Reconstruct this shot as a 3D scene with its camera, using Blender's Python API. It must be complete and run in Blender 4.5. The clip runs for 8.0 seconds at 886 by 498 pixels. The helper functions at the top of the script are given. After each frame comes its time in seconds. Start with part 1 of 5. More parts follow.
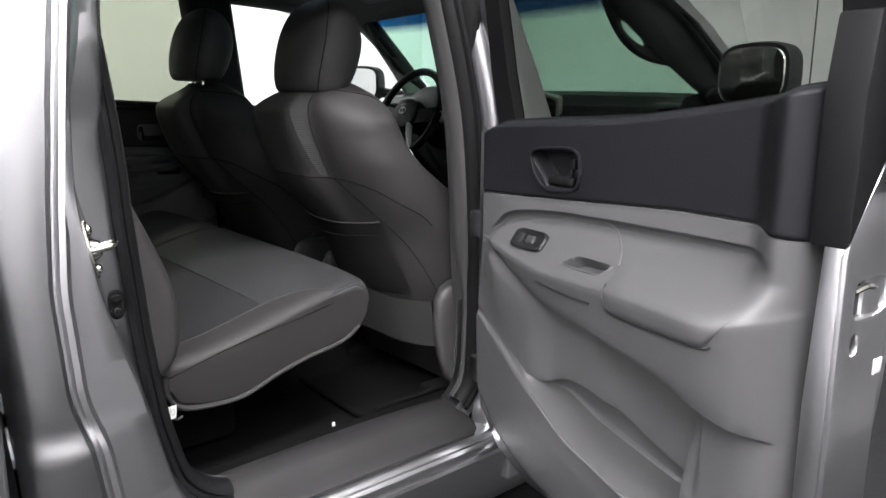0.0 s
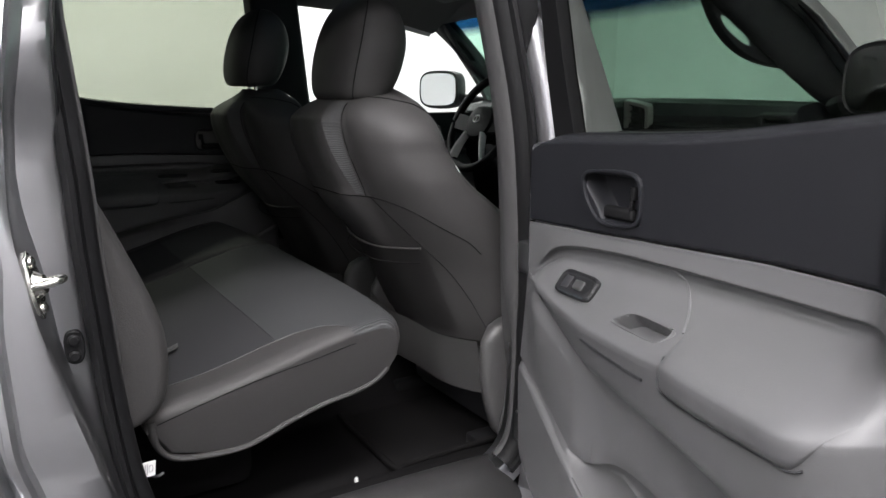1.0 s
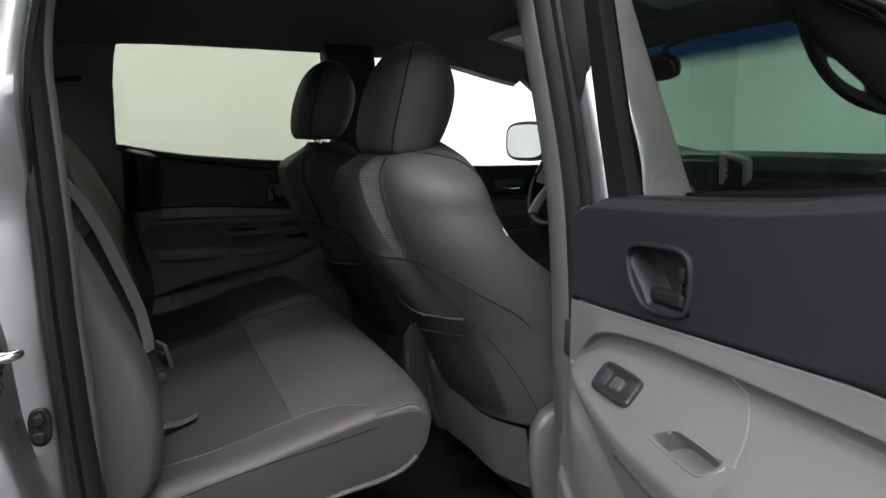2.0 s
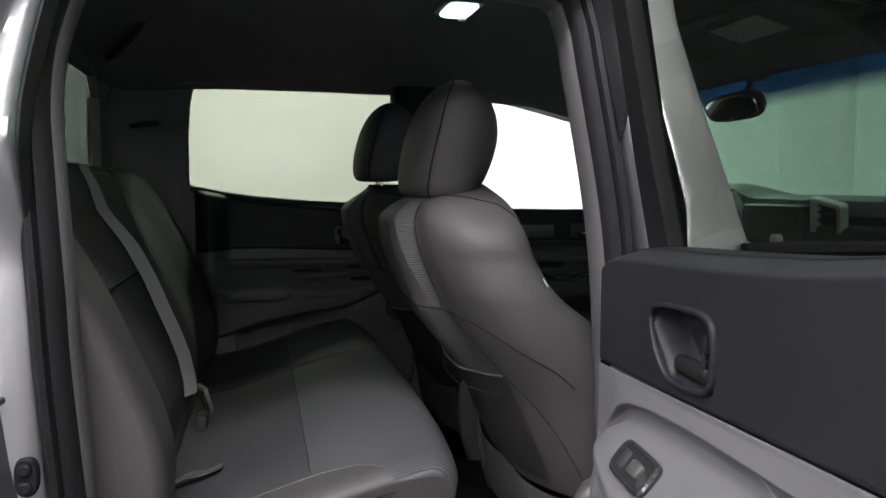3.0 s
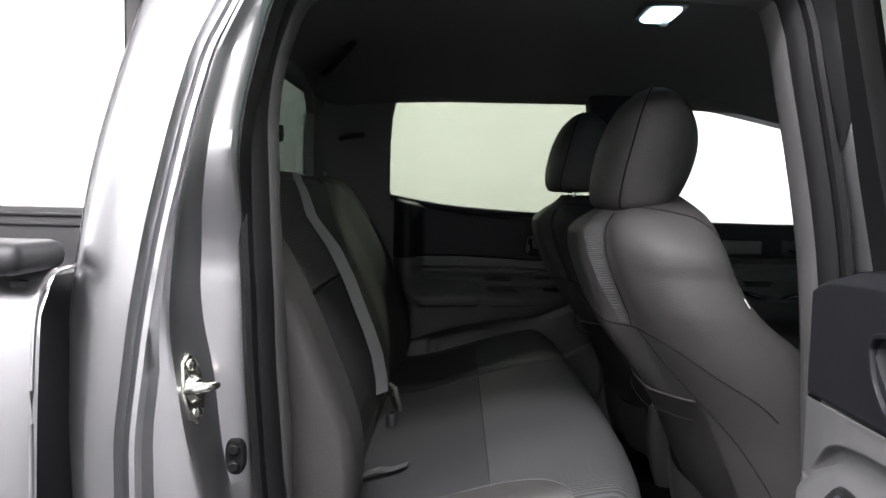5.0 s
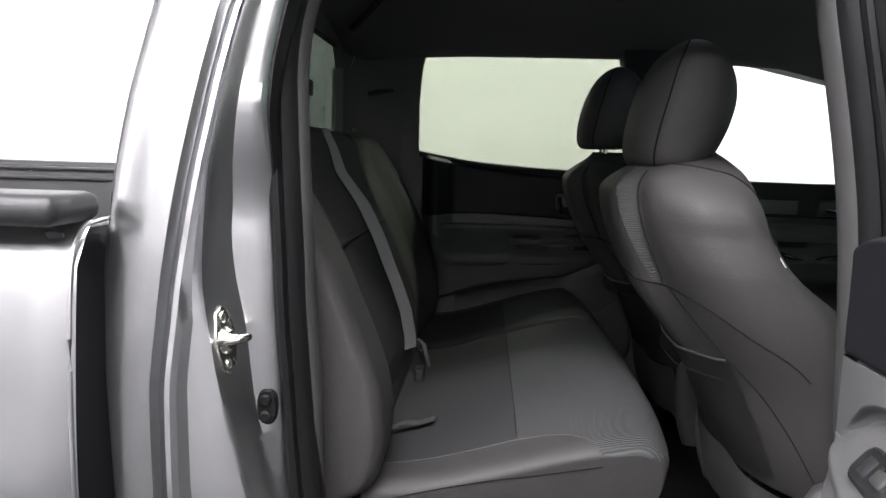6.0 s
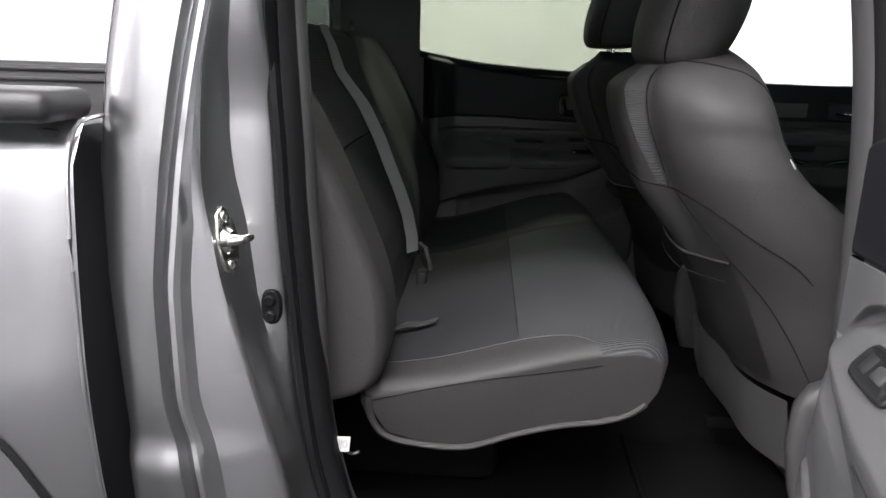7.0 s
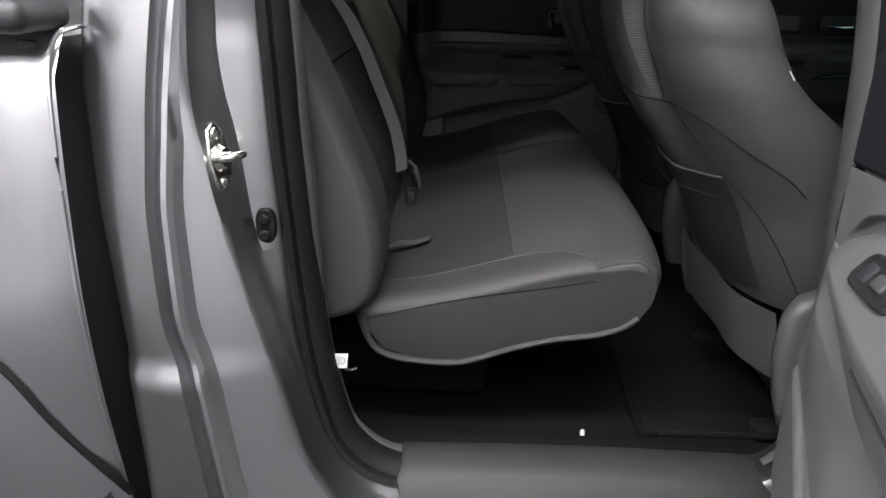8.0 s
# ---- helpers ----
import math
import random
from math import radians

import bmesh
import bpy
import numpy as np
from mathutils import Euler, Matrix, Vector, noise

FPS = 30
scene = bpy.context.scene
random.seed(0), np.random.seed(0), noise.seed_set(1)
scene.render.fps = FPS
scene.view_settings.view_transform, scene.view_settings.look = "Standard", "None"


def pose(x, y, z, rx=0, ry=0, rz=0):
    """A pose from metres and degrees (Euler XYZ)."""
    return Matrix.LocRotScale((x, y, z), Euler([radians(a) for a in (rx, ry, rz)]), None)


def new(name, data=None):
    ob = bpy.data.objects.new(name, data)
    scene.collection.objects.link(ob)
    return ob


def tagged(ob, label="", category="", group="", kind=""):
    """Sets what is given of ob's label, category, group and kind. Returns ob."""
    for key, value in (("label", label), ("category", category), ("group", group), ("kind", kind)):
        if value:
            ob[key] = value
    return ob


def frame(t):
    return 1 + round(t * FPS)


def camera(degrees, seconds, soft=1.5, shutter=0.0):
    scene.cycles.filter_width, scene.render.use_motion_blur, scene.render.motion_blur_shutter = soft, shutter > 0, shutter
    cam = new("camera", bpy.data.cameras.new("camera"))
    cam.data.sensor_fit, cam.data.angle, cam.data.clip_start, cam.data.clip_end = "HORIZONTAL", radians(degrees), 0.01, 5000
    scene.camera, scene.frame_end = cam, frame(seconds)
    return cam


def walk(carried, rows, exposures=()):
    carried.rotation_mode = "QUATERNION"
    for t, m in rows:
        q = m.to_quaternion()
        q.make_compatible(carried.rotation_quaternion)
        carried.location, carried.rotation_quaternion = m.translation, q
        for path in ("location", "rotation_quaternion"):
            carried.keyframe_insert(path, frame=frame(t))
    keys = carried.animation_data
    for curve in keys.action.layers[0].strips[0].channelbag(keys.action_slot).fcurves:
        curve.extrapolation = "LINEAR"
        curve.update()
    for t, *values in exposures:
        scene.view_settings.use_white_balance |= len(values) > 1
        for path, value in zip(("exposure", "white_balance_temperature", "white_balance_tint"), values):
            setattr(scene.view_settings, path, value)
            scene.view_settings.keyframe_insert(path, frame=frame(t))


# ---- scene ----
cam = camera(63.0, 8.0)
METRES, EYE, TILT, LEAN, TURN = 0.75, 1.4, -12.0, 0.0, -40.0
ROWS = [
    (0.0, 0.0, 0.0, 0.0, 0.0, 0.0, -0.0),
    (0.5, 0.089, 0.1825, 0.0422, 4.07, 0.05, -0.99),
    (1.0, 0.1584, 0.3404, 0.0792, 8.36, 0.28, -1.98),
    (1.5, 0.2227, 0.4734, 0.1155, 12.91, 2.04, -2.88),
    (3.0, 0.4013, 0.7596, 0.1879, 25.36, 6.26, -5.61),
    (3.5, 0.4179, 0.7846, 0.1932, 29.31, 7.16, -6.61),
    (4.0, 0.4133, 0.7845, 0.1935, 33.77, 6.41, -7.76),
    (4.5, 0.4104, 0.7781, 0.1935, 37.72, 5.76, -8.52),
    (6.0, 0.398, 0.7805, 0.186, 42.61, 1.5, -9.7),
    (6.5, 0.39, 0.7869, 0.1795, 42.68, -2.21, -9.75),
    (7.0, 0.3829, 0.7915, 0.1729, 42.63, -5.85, -9.76),
    (7.5, 0.3744, 0.7935, 0.1646, 42.44, -9.35, -9.69),
    (8.0, 0.354, 0.7813, 0.1553, 40.95, -11.71, -9.38),
]
walk(cam, [(t, pose(0, -2.01, EYE, TILT, LEAN, TURN) @ pose(METRES * x, METRES * y, METRES * z, 90 + pitch, roll, yaw)) for t, x, y, z, yaw, pitch, roll in ROWS],
     exposures=[(0.0, 0.1), (3.0, 0.22), (4.5, 0.38), (6.5, 0.28), (8.0, 0.16)])

# ---- world and lights: a closed white photo booth lit by ceiling strips ----
GROUND = 0.12
world = bpy.data.worlds.new("world")
scene.world = world
world.use_nodes = True
world.node_tree.nodes["Background"].inputs[0].default_value = (0.6, 0.65, 0.7, 1)
world.node_tree.nodes["Background"].inputs[1].default_value = 0.03


def strip_lamp(x, y, z, sx, sy, watts, tilt=0.0, colour=(0.995, 0.970, 0.99)):
    lamp = bpy.data.lights.new("strip_lamp", "AREA")
    lamp.shape, lamp.size, lamp.size_y, lamp.energy, lamp.color = "RECTANGLE", sx, sy, watts, colour
    ob = new("strip_lamp", lamp)
    ob.matrix_world = pose(x, y, z, tilt, 0, 0)
    return ob


# x, y, height, watts, tilt towards the truck
LAMPS = [(-1.5, -2.4, 3.7, 165, 0), (0.5, -2.4, 3.7, 165, 0), (-3.4, -4.4, 3.7, 35, 0), (-1.2, -4.4, 3.7, 60, 0), (1.0, -4.4, 3.7, 50, 0),
         (-5.2, -1.2, 3.7, 300, 0), (-2.2, 3.6, 3.93, 155, 0), (0.9, 3.6, 3.93, 155, 0), (4.0, 3.6, 3.93, 175, 0)]
for lx, ly, lz, watts, tip in LAMPS:
    strip_lamp(lx, ly, lz, 1.5, 0.5, watts, tip)
# added upward lamps, with no fixture, brighten the ceiling that the near-side paint reflects
for lx, ly, watts in ((-3.2, -3.4, 150), (-0.4, -3.4, 190), (1.6, -2.6, 60)):
    strip_lamp(lx, ly, 3.62, 2.0, 1.0, watts, 180)

# ---- materials ----


def nodes_of(name):
    m = bpy.data.materials.new(name)
    m.use_nodes = True
    nt = m.node_tree
    return m, nt, nt.nodes["Principled BSDF"]


def surface(name, colour, rough=0.5, metal=0.0, grain=200.0, bump=0.1, vary=0.12, blotch=3.0, coat=0.0, spec=0.5, sheen=0.0, dist=0.002, wear=0.06):
    """A painted, moulded or woven surface: blotches and fine grain in colour, roughness and relief."""
    m, nt, b = nodes_of(name)
    co = nt.nodes.new("ShaderNodeTexCoord")
    n1 = nt.nodes.new("ShaderNodeTexNoise")
    n1.inputs["Scale"].default_value, n1.inputs["Detail"].default_value = blotch, 4
    n2 = nt.nodes.new("ShaderNodeTexNoise")
    n2.inputs["Scale"].default_value, n2.inputs["Detail"].default_value = grain, 3
    for n in (n1, n2):
        nt.links.new(co.outputs["Object"], n.inputs["Vector"])
    add = nt.nodes.new("ShaderNodeMath")
    add.operation = "ADD"
    nt.links.new(n1.outputs["Fac"], add.inputs[0])
    nt.links.new(n2.outputs["Fac"], add.inputs[1])
    ramp = nt.nodes.new("ShaderNodeMapRange")
    ramp.inputs["From Min"].default_value, ramp.inputs["From Max"].default_value = 0.6, 1.4
    ramp.inputs["To Min"].default_value, ramp.inputs["To Max"].default_value = 1 - vary, 1 + vary
    nt.links.new(add.outputs[0], ramp.inputs["Value"])
    mix = nt.nodes.new("ShaderNodeVectorMath")
    mix.operation = "SCALE"
    mix.inputs[0].default_value = colour
    nt.links.new(ramp.outputs[0], mix.inputs["Scale"])
    nt.links.new(mix.outputs[0], b.inputs["Base Color"])
    r2 = nt.nodes.new("ShaderNodeMapRange")
    r2.inputs["To Min"].default_value, r2.inputs["To Max"].default_value = rough - wear, rough + wear
    nt.links.new(n1.outputs["Fac"], r2.inputs["Value"])
    nt.links.new(r2.outputs[0], b.inputs["Roughness"])
    bp = nt.nodes.new("ShaderNodeBump")
    bp.inputs["Strength"].default_value, bp.inputs["Distance"].default_value = bump, dist
    nt.links.new(n2.outputs["Fac"], bp.inputs["Height"])
    nt.links.new(bp.outputs[0], b.inputs["Normal"])
    b.inputs["Metallic"].default_value = metal
    b.inputs["Coat Weight"].default_value, b.inputs["Coat Roughness"].default_value = coat, 0.03
    b.inputs["Specular IOR Level"].default_value = spec
    b.inputs["Sheen Weight"].default_value = sheen
    return m


def ribbed(name, colour, pitch, axis, rough=0.8, depth=1.0, fade=None):
    """Woven cloth with fine raised ribs, pitch metres apart along one axis. fade: the ribs grow from faint to full
    between these two x.
    """
    m = surface(name, colour, rough, grain=900, bump=0.25, vary=0.2, spec=0.2)
    nt = m.node_tree
    b = nt.nodes["Principled BSDF"]
    co = nt.nodes["Texture Coordinate"]
    wave = nt.nodes.new("ShaderNodeTexWave")
    wave.bands_direction = axis
    wave.inputs["Scale"].default_value = 0.314 / pitch
    wave.inputs["Distortion"].default_value = 0.1
    wave.inputs["Detail Scale"].default_value = 3
    nt.links.new(co.outputs["Object"], wave.inputs["Vector"])
    bp = nt.nodes.new("ShaderNodeBump")
    bp.inputs["Strength"].default_value, bp.inputs["Distance"].default_value = 0.9 * depth, 0.002
    nt.links.new(wave.outputs["Fac"], bp.inputs["Height"])
    old = nt.nodes["Bump"]
    nt.links.new(old.outputs[0], bp.inputs["Normal"])
    nt.links.new(bp.outputs[0], b.inputs["Normal"])
    grey = nt.nodes.new("ShaderNodeMapRange")
    grey.inputs["To Min"].default_value, grey.inputs["To Max"].default_value = 1 - 0.45 * depth, 1 + 0.6 * depth
    nt.links.new(wave.outputs["Fac"], grey.inputs["Value"])
    scale = nt.nodes["Vector Math"]
    mul = nt.nodes.new("ShaderNodeVectorMath")
    mul.operation = "SCALE"
    nt.links.new(scale.outputs[0], mul.inputs[0])
    nt.links.new(grey.outputs[0], mul.inputs["Scale"])
    nt.links.new(mul.outputs[0], b.inputs["Base Color"])
    if fade:
        sp = nt.nodes.new("ShaderNodeSeparateXYZ")
        nt.links.new(co.outputs["Object"], sp.inputs[0])
        mr = nt.nodes.new("ShaderNodeMapRange")
        mr.interpolation_type = "SMOOTHSTEP"
        mr.inputs["From Min"].default_value, mr.inputs["From Max"].default_value = fade
        mr.inputs["To Min"].default_value = 0.12
        nt.links.new(sp.outputs["X"], mr.inputs["Value"])
        blend = nt.nodes.new("ShaderNodeMix")
        blend.inputs["A"].default_value = 1.0
        nt.links.new(mr.outputs[0], blend.inputs["Factor"])
        nt.links.new(grey.outputs[0], blend.inputs["B"])
        nt.links.new(blend.outputs["Result"], mul.inputs["Scale"])
        nt.links.new(mr.outputs[0], bp.inputs["Strength"])
    return m


def glass(name, tint, gloss=1.0, band=None):
    """A thin tinted pane: tinted transparency, with mirror gloss by Fresnel. band: (z0, z1, colour) a shaded strip at the top."""
    m, nt, b = nodes_of(name)
    nt.nodes.remove(b)
    out = nt.nodes["Material Output"]
    tr = nt.nodes.new("ShaderNodeBsdfTransparent")
    tr.inputs[0].default_value = (*tint, 1)
    gl = nt.nodes.new("ShaderNodeBsdfGlossy")
    gl.inputs["Roughness"].default_value = 0.0
    fr = nt.nodes.new("ShaderNodeLayerWeight")
    fr.inputs["Blend"].default_value = 0.5
    power = nt.nodes.new("ShaderNodeMath")
    power.operation = "POWER"
    power.inputs[1].default_value = 5.0
    nt.links.new(fr.outputs["Facing"], power.inputs[0])
    mul = nt.nodes.new("ShaderNodeMath")
    mul.operation = "MULTIPLY_ADD"
    mul.inputs[1].default_value, mul.inputs[2].default_value = 0.6 * gloss, 0.05 * gloss
    nt.links.new(power.outputs[0], mul.inputs[0])
    mix = nt.nodes.new("ShaderNodeMixShader")
    nt.links.new(mul.outputs[0], mix.inputs[0])
    nt.links.new(tr.outputs[0], mix.inputs[1])
    nt.links.new(gl.outputs[0], mix.inputs[2])
    nt.links.new(mix.outputs[0], out.inputs[0])
    if band:
        co = nt.nodes.new("ShaderNodeTexCoord")
        sp = nt.nodes.new("ShaderNodeSeparateXYZ")
        nt.links.new(co.outputs["Object"], sp.inputs[0])
        mr = nt.nodes.new("ShaderNodeMapRange")
        mr.inputs["From Min"].default_value, mr.inputs["From Max"].default_value = band[0], band[1]
        nt.links.new(sp.outputs["Z"], mr.inputs["Value"])
        cm = nt.nodes.new("ShaderNodeMix")
        cm.data_type = "RGBA"
        cm.inputs["A"].default_value, cm.inputs["B"].default_value = (*tint, 1), (*band[2], 1)
        nt.links.new(mr.outputs[0], cm.inputs["Factor"])
        nt.links.new(cm.outputs["Result"], tr.inputs[0])
    return m


def lit(name, colour, strength):
    m, nt, b = nodes_of(name)
    b.inputs["Base Color"].default_value = (0.8, 0.8, 0.8, 1)
    b.inputs["Emission Color"].default_value = (*colour, 1)
    b.inputs["Emission Strength"].default_value = strength
    return m


PAINT = surface("silver_paint", (0.60, 0.605, 0.62), 0.30, metal=1.0, grain=1500, bump=0.0, vary=0.015, blotch=1.2, coat=1.0, wear=0.01)
PAINT_IN = surface("silver_jamb_paint", (0.57, 0.575, 0.59), 0.31, metal=1.0, grain=1500, bump=0.0, vary=0.03, blotch=4, coat=1.0, wear=0.02)
RUBBER = surface("black_rubber", (0.007, 0.007, 0.0075), 0.55, grain=600, bump=0.1, spec=0.14)
BLACK = surface("black_plastic", (0.015, 0.015, 0.017), 0.5, grain=900, bump=0.25, vary=0.1)
DARK_TRIM = surface("dark_grained_plastic", (0.0085, 0.0088, 0.0108), 0.5, grain=1100, bump=0.3, vary=0.1, spec=0.24)
GREY_TRIM = surface("grey_grained_plastic", (0.069, 0.069, 0.0705), 0.44, grain=1000, bump=0.22, vary=0.05, spec=0.4)
MID_TRIM = surface("mid_grey_plastic", (0.085, 0.085, 0.087), 0.5, grain=900, bump=0.22, vary=0.06)
CLOTH = surface("grey_seat_cloth", (0.027, 0.0258, 0.0256), 0.66, grain=420, bump=0.30, vary=0.18, spec=0.4)
PILLAR = surface("grey_pillar_plastic", (0.055, 0.0545, 0.055), 0.72, grain=900, bump=0.22, vary=0.05, spec=0.25)
SILL_PL = surface("dark_grey_sill_plastic", (0.045, 0.044, 0.0445), 0.5, grain=700, bump=0.3, vary=0.12, blotch=9)
SEAT_PL = surface("dark_grey_seat_plastic", (0.05, 0.049, 0.049), 0.5, grain=900, bump=0.2, vary=0.06)
CLOTH_IN = surface("dark_grey_insert_cloth", (0.024, 0.024, 0.0255), 0.85, grain=1200, bump=0.35, vary=0.12, spec=0.2)
RIBS = ribbed("ribbed_insert_cloth", (0.034, 0.035, 0.036), 0.0044, "Y", 0.75, 0.85, fade=(0.72, 0.84))
RIBS_UP = ribbed("ribbed_back_cloth", (0.042, 0.042, 0.044), 0.0055, "Z", 0.8, 0.3)
RIBS_STRIP = ribbed("ribbed_light_cloth", (0.048, 0.048, 0.049), 0.0014, "DIAGONAL", 0.7, 0.45)
WHEEL_SKIN = surface("black_steering_wheel_skin", (0.004, 0.004, 0.0045), 0.6, grain=1100, bump=0.2, vary=0.1, spec=0.1)
SEAM = surface("seam_thread", (0.010, 0.010, 0.010), 0.9, grain=2500, bump=0.3, spec=0.05)
SKIRT = surface("grey_carpeted_skirt", (0.075, 0.073, 0.072), 0.8, grain=1400, bump=0.4, vary=0.15)
CARPET = surface("black_carpet", (0.0042, 0.0039, 0.0041), 0.9, grain=700, bump=0.5, vary=0.45, blotch=7, spec=0.1, dist=0.004)
MAT = surface("black_floor_mat", (0.0046, 0.0043, 0.0044), 0.85, grain=600, bump=0.6, vary=0.45, blotch=6, spec=0.1, dist=0.004)
LINER = surface("dark_headliner", (0.13, 0.127, 0.126), 0.95, grain=900, bump=0.3, vary=0.1, spec=0.2)
WEBBING = surface("grey_belt_webbing", (0.25, 0.25, 0.255), 0.6, grain=1800, bump=0.4, vary=0.1)
CHROME = surface("zinc_plated_steel", (0.66, 0.65, 0.60), 0.16, metal=1.0, grain=80, bump=0.03, vary=0.1)
ROCKER_PL = surface("dark_satin_key", (0.12, 0.12, 0.12), 0.3, metal=0.7, grain=900, bump=0.05)
GLOSS_BLACK = surface("gloss_black_plastic", (0.014, 0.014, 0.015), 0.18, grain=300, bump=0.02)
SILVER_PL = surface("satin_silver_plastic", (0.60, 0.60, 0.59), 0.35, metal=0.25, grain=900, bump=0.05)
PRIVACY = glass("privacy_glass", (0.525, 0.555, 0.49), 0.15)
DOOR_GLASS = glass("door_privacy_glass", (0.31, 0.335, 0.30), 0.6)
REAR_GLASS = glass("dark_privacy_glass", (0.20, 0.225, 0.205), 0.2)
CLEAR = glass("clear_glass", (0.93, 0.96, 0.94), 0.7)
SCREEN = glass("windscreen_glass", (0.53, 0.84, 0.68), 0.5, band=(1.655, 1.690, (0.006, 0.05, 0.13)))
MIRROR = surface("mirror_silvering", (0.85, 0.86, 0.86), 0.02, metal=1.0, grain=50, bump=0.0, vary=0.01)
# grey of the unseen lower south wall, set to darken what the paint reflects
SOUTH_WALL = surface("mid_grey_booth_wall", (0.25, 0.25, 0.255), 0.9, grain=60, bump=0.0, vary=0.03, blotch=0.6)
WALL = surface("white_booth_wall", (0.80, 0.80, 0.80), 0.9, grain=60, bump=0.0, vary=0.02, blotch=0.6)
GREY_WALL = surface("grey_booth_wall", (0.70, 0.70, 0.71), 0.9, grain=60, bump=0.0, vary=0.02, blotch=0.6)
FLOOR = surface("dark_sealed_floor", (0.022, 0.022, 0.023), 0.75, grain=40, bump=0.05, vary=0.25, blotch=1.5, spec=0.2)
GREY_FLOOR = surface("grey_floor_paint", (0.09, 0.09, 0.092), 0.6, grain=40, bump=0.03, vary=0.08, blotch=1.2)
DOME = lit("dome_lens", (0.50, 0.78, 1.0), 4.0)
TUBE = lit("strip_diffuser", (0.995, 0.970, 0.99), 12.0)
LABEL = surface("white_paper_tag", (0.6, 0.6, 0.585), 0.7, grain=200, bump=0.05, vary=0.05)
INK = surface("grey_print", (0.25, 0.25, 0.26), 0.7, grain=200, bump=0.0)

# ---- mesh helpers ----


def sm(a, b, x):
    t = np.clip((np.asarray(x, float) - a) / (b - a), 0, 1)
    return t * t * (3 - 2 * t)


def mesh_of(bm, name):
    me = bpy.data.meshes.new(name)
    bmesh.ops.recalc_face_normals(bm, faces=bm.faces)
    bm.to_mesh(me)
    bm.free()
    for p in me.polygons:
        p.use_smooth = True
    me.set_sharp_from_angle(angle=radians(38))
    return me


def part(name, bm, material, parent=None, label=""):
    ob = new(name, mesh_of(bm, name))
    ob.data.materials.append(material)
    if parent is not None:
        ob.parent = parent
    return tagged(ob, label)


def thing(name, label, category, m=None, group="", kind=""):
    ob = new(name)
    ob.empty_display_size = 0.05
    if m is not None:
        ob.matrix_basis = m
    return tagged(ob, label, category, group, kind)


def grid(nu, nv, f, bm=None, close_u=False):
    """A sheet of nu x nv points f(i, j)."""
    bm = bm or bmesh.new()
    vs = [[bm.verts.new(f(i, j)) for j in range(nv)] for i in range(nu)]
    for i in range(nu if close_u else nu - 1):
        for j in range(nv - 1):
            k = (i + 1) % nu
            bm.faces.new((vs[i][j], vs[k][j], vs[k][j + 1], vs[i][j + 1]))
    return bm


def loft(rings, caps=True, bm=None):
    """Closed rings of equal count joined into a skin."""
    bm = bm or bmesh.new()
    vs = [[bm.verts.new(p) for p in r] for r in rings]
    n = len(rings[0])
    for a, b in zip(vs, vs[1:]):
        for k in range(n):
            bm.faces.new((a[k], a[(k + 1) % n], b[(k + 1) % n], b[k]))
    if caps:
        bm.faces.new(vs[0])
        bm.faces.new(vs[-1][::-1])
    return bm


def box(x0, x1, y0, y1, z0, z1, r=0.004, seg=2, bm=None):
    """A block with rounded edges."""
    one = bmesh.new()
    bmesh.ops.create_cube(one, size=1.0)
    for v in one.verts:
        v.co = Vector(((x0 + x1) / 2 + v.co.x * (x1 - x0), (y0 + y1) / 2 + v.co.y * (y1 - y0), (z0 + z1) / 2 + v.co.z * (z1 - z0)))
    if r > 0:
        bmesh.ops.bevel(one, geom=one.edges[:], offset=r, segments=seg, profile=0.5, affect="EDGES")
    if bm is None:
        return one
    me = bpy.data.meshes.new("tmp")
    one.to_mesh(me)
    one.free()
    bm.from_mesh(me)
    bpy.data.meshes.remove(me)
    return bm


def slab(outline, a0, a1, axis="y", holes=(), r=0.0, m=None):
    """An outline of (p, q) points made solid between a0 and a1 along an axis: y: (x, z); x: (y, z); z: (x, y)."""
    put = {"y": lambda p, q, a: (p, a, q), "x": lambda p, q, a: (a, p, q), "z": lambda p, q, a: (p, q, a)}[axis]
    bm = bmesh.new()
    edges = []
    for loop in (outline, *holes):
        vs = [bm.verts.new(put(p, q, a0)) for p, q in loop]
        edges += [bm.edges.new((vs[i], vs[(i + 1) % len(vs)])) for i in range(len(vs))]
    bmesh.ops.triangle_fill(bm, use_beauty=True, use_dissolve=False, edges=edges)
    ext = bmesh.ops.extrude_face_region(bm, geom=bm.faces[:])
    shift = Vector(put(0, 0, a1)) - Vector(put(0, 0, a0))
    for v in ext["geom"]:
        if isinstance(v, bmesh.types.BMVert):
            v.co += shift
    bmesh.ops.recalc_face_normals(bm, faces=bm.faces)
    if r > 0:
        sharp = [e for e in bm.edges if len(e.link_faces) == 2 and e.calc_face_angle(0) > 0.7]
        bmesh.ops.bevel(bm, geom=sharp, offset=r, segments=2, profile=0.5, affect="EDGES")
    if m is not None:
        bm.transform(m)
    return bm


def curve_pts(pts, n):
    """n points along a smooth curve through pts."""
    pts = [Vector(p) for p in pts]
    if len(pts) == 2:
        return [pts[0].lerp(pts[1], i / (n - 1)) for i in range(n)]
    out = []
    m = len(pts) - 1
    for i in range(n):
        s = i / (n - 1) * m
        k = min(int(s), m - 1)
        t = s - k
        p0, p1, p2, p3 = pts[max(k - 1, 0)], pts[k], pts[k + 1], pts[min(k + 2, m)]
        out.append(0.5 * ((2 * p1) + (p2 - p0) * t + (2 * p0 - 5 * p1 + 4 * p2 - p3) * t * t + (3 * p1 - p0 - 3 * p2 + p3) * t ** 3))
    return out


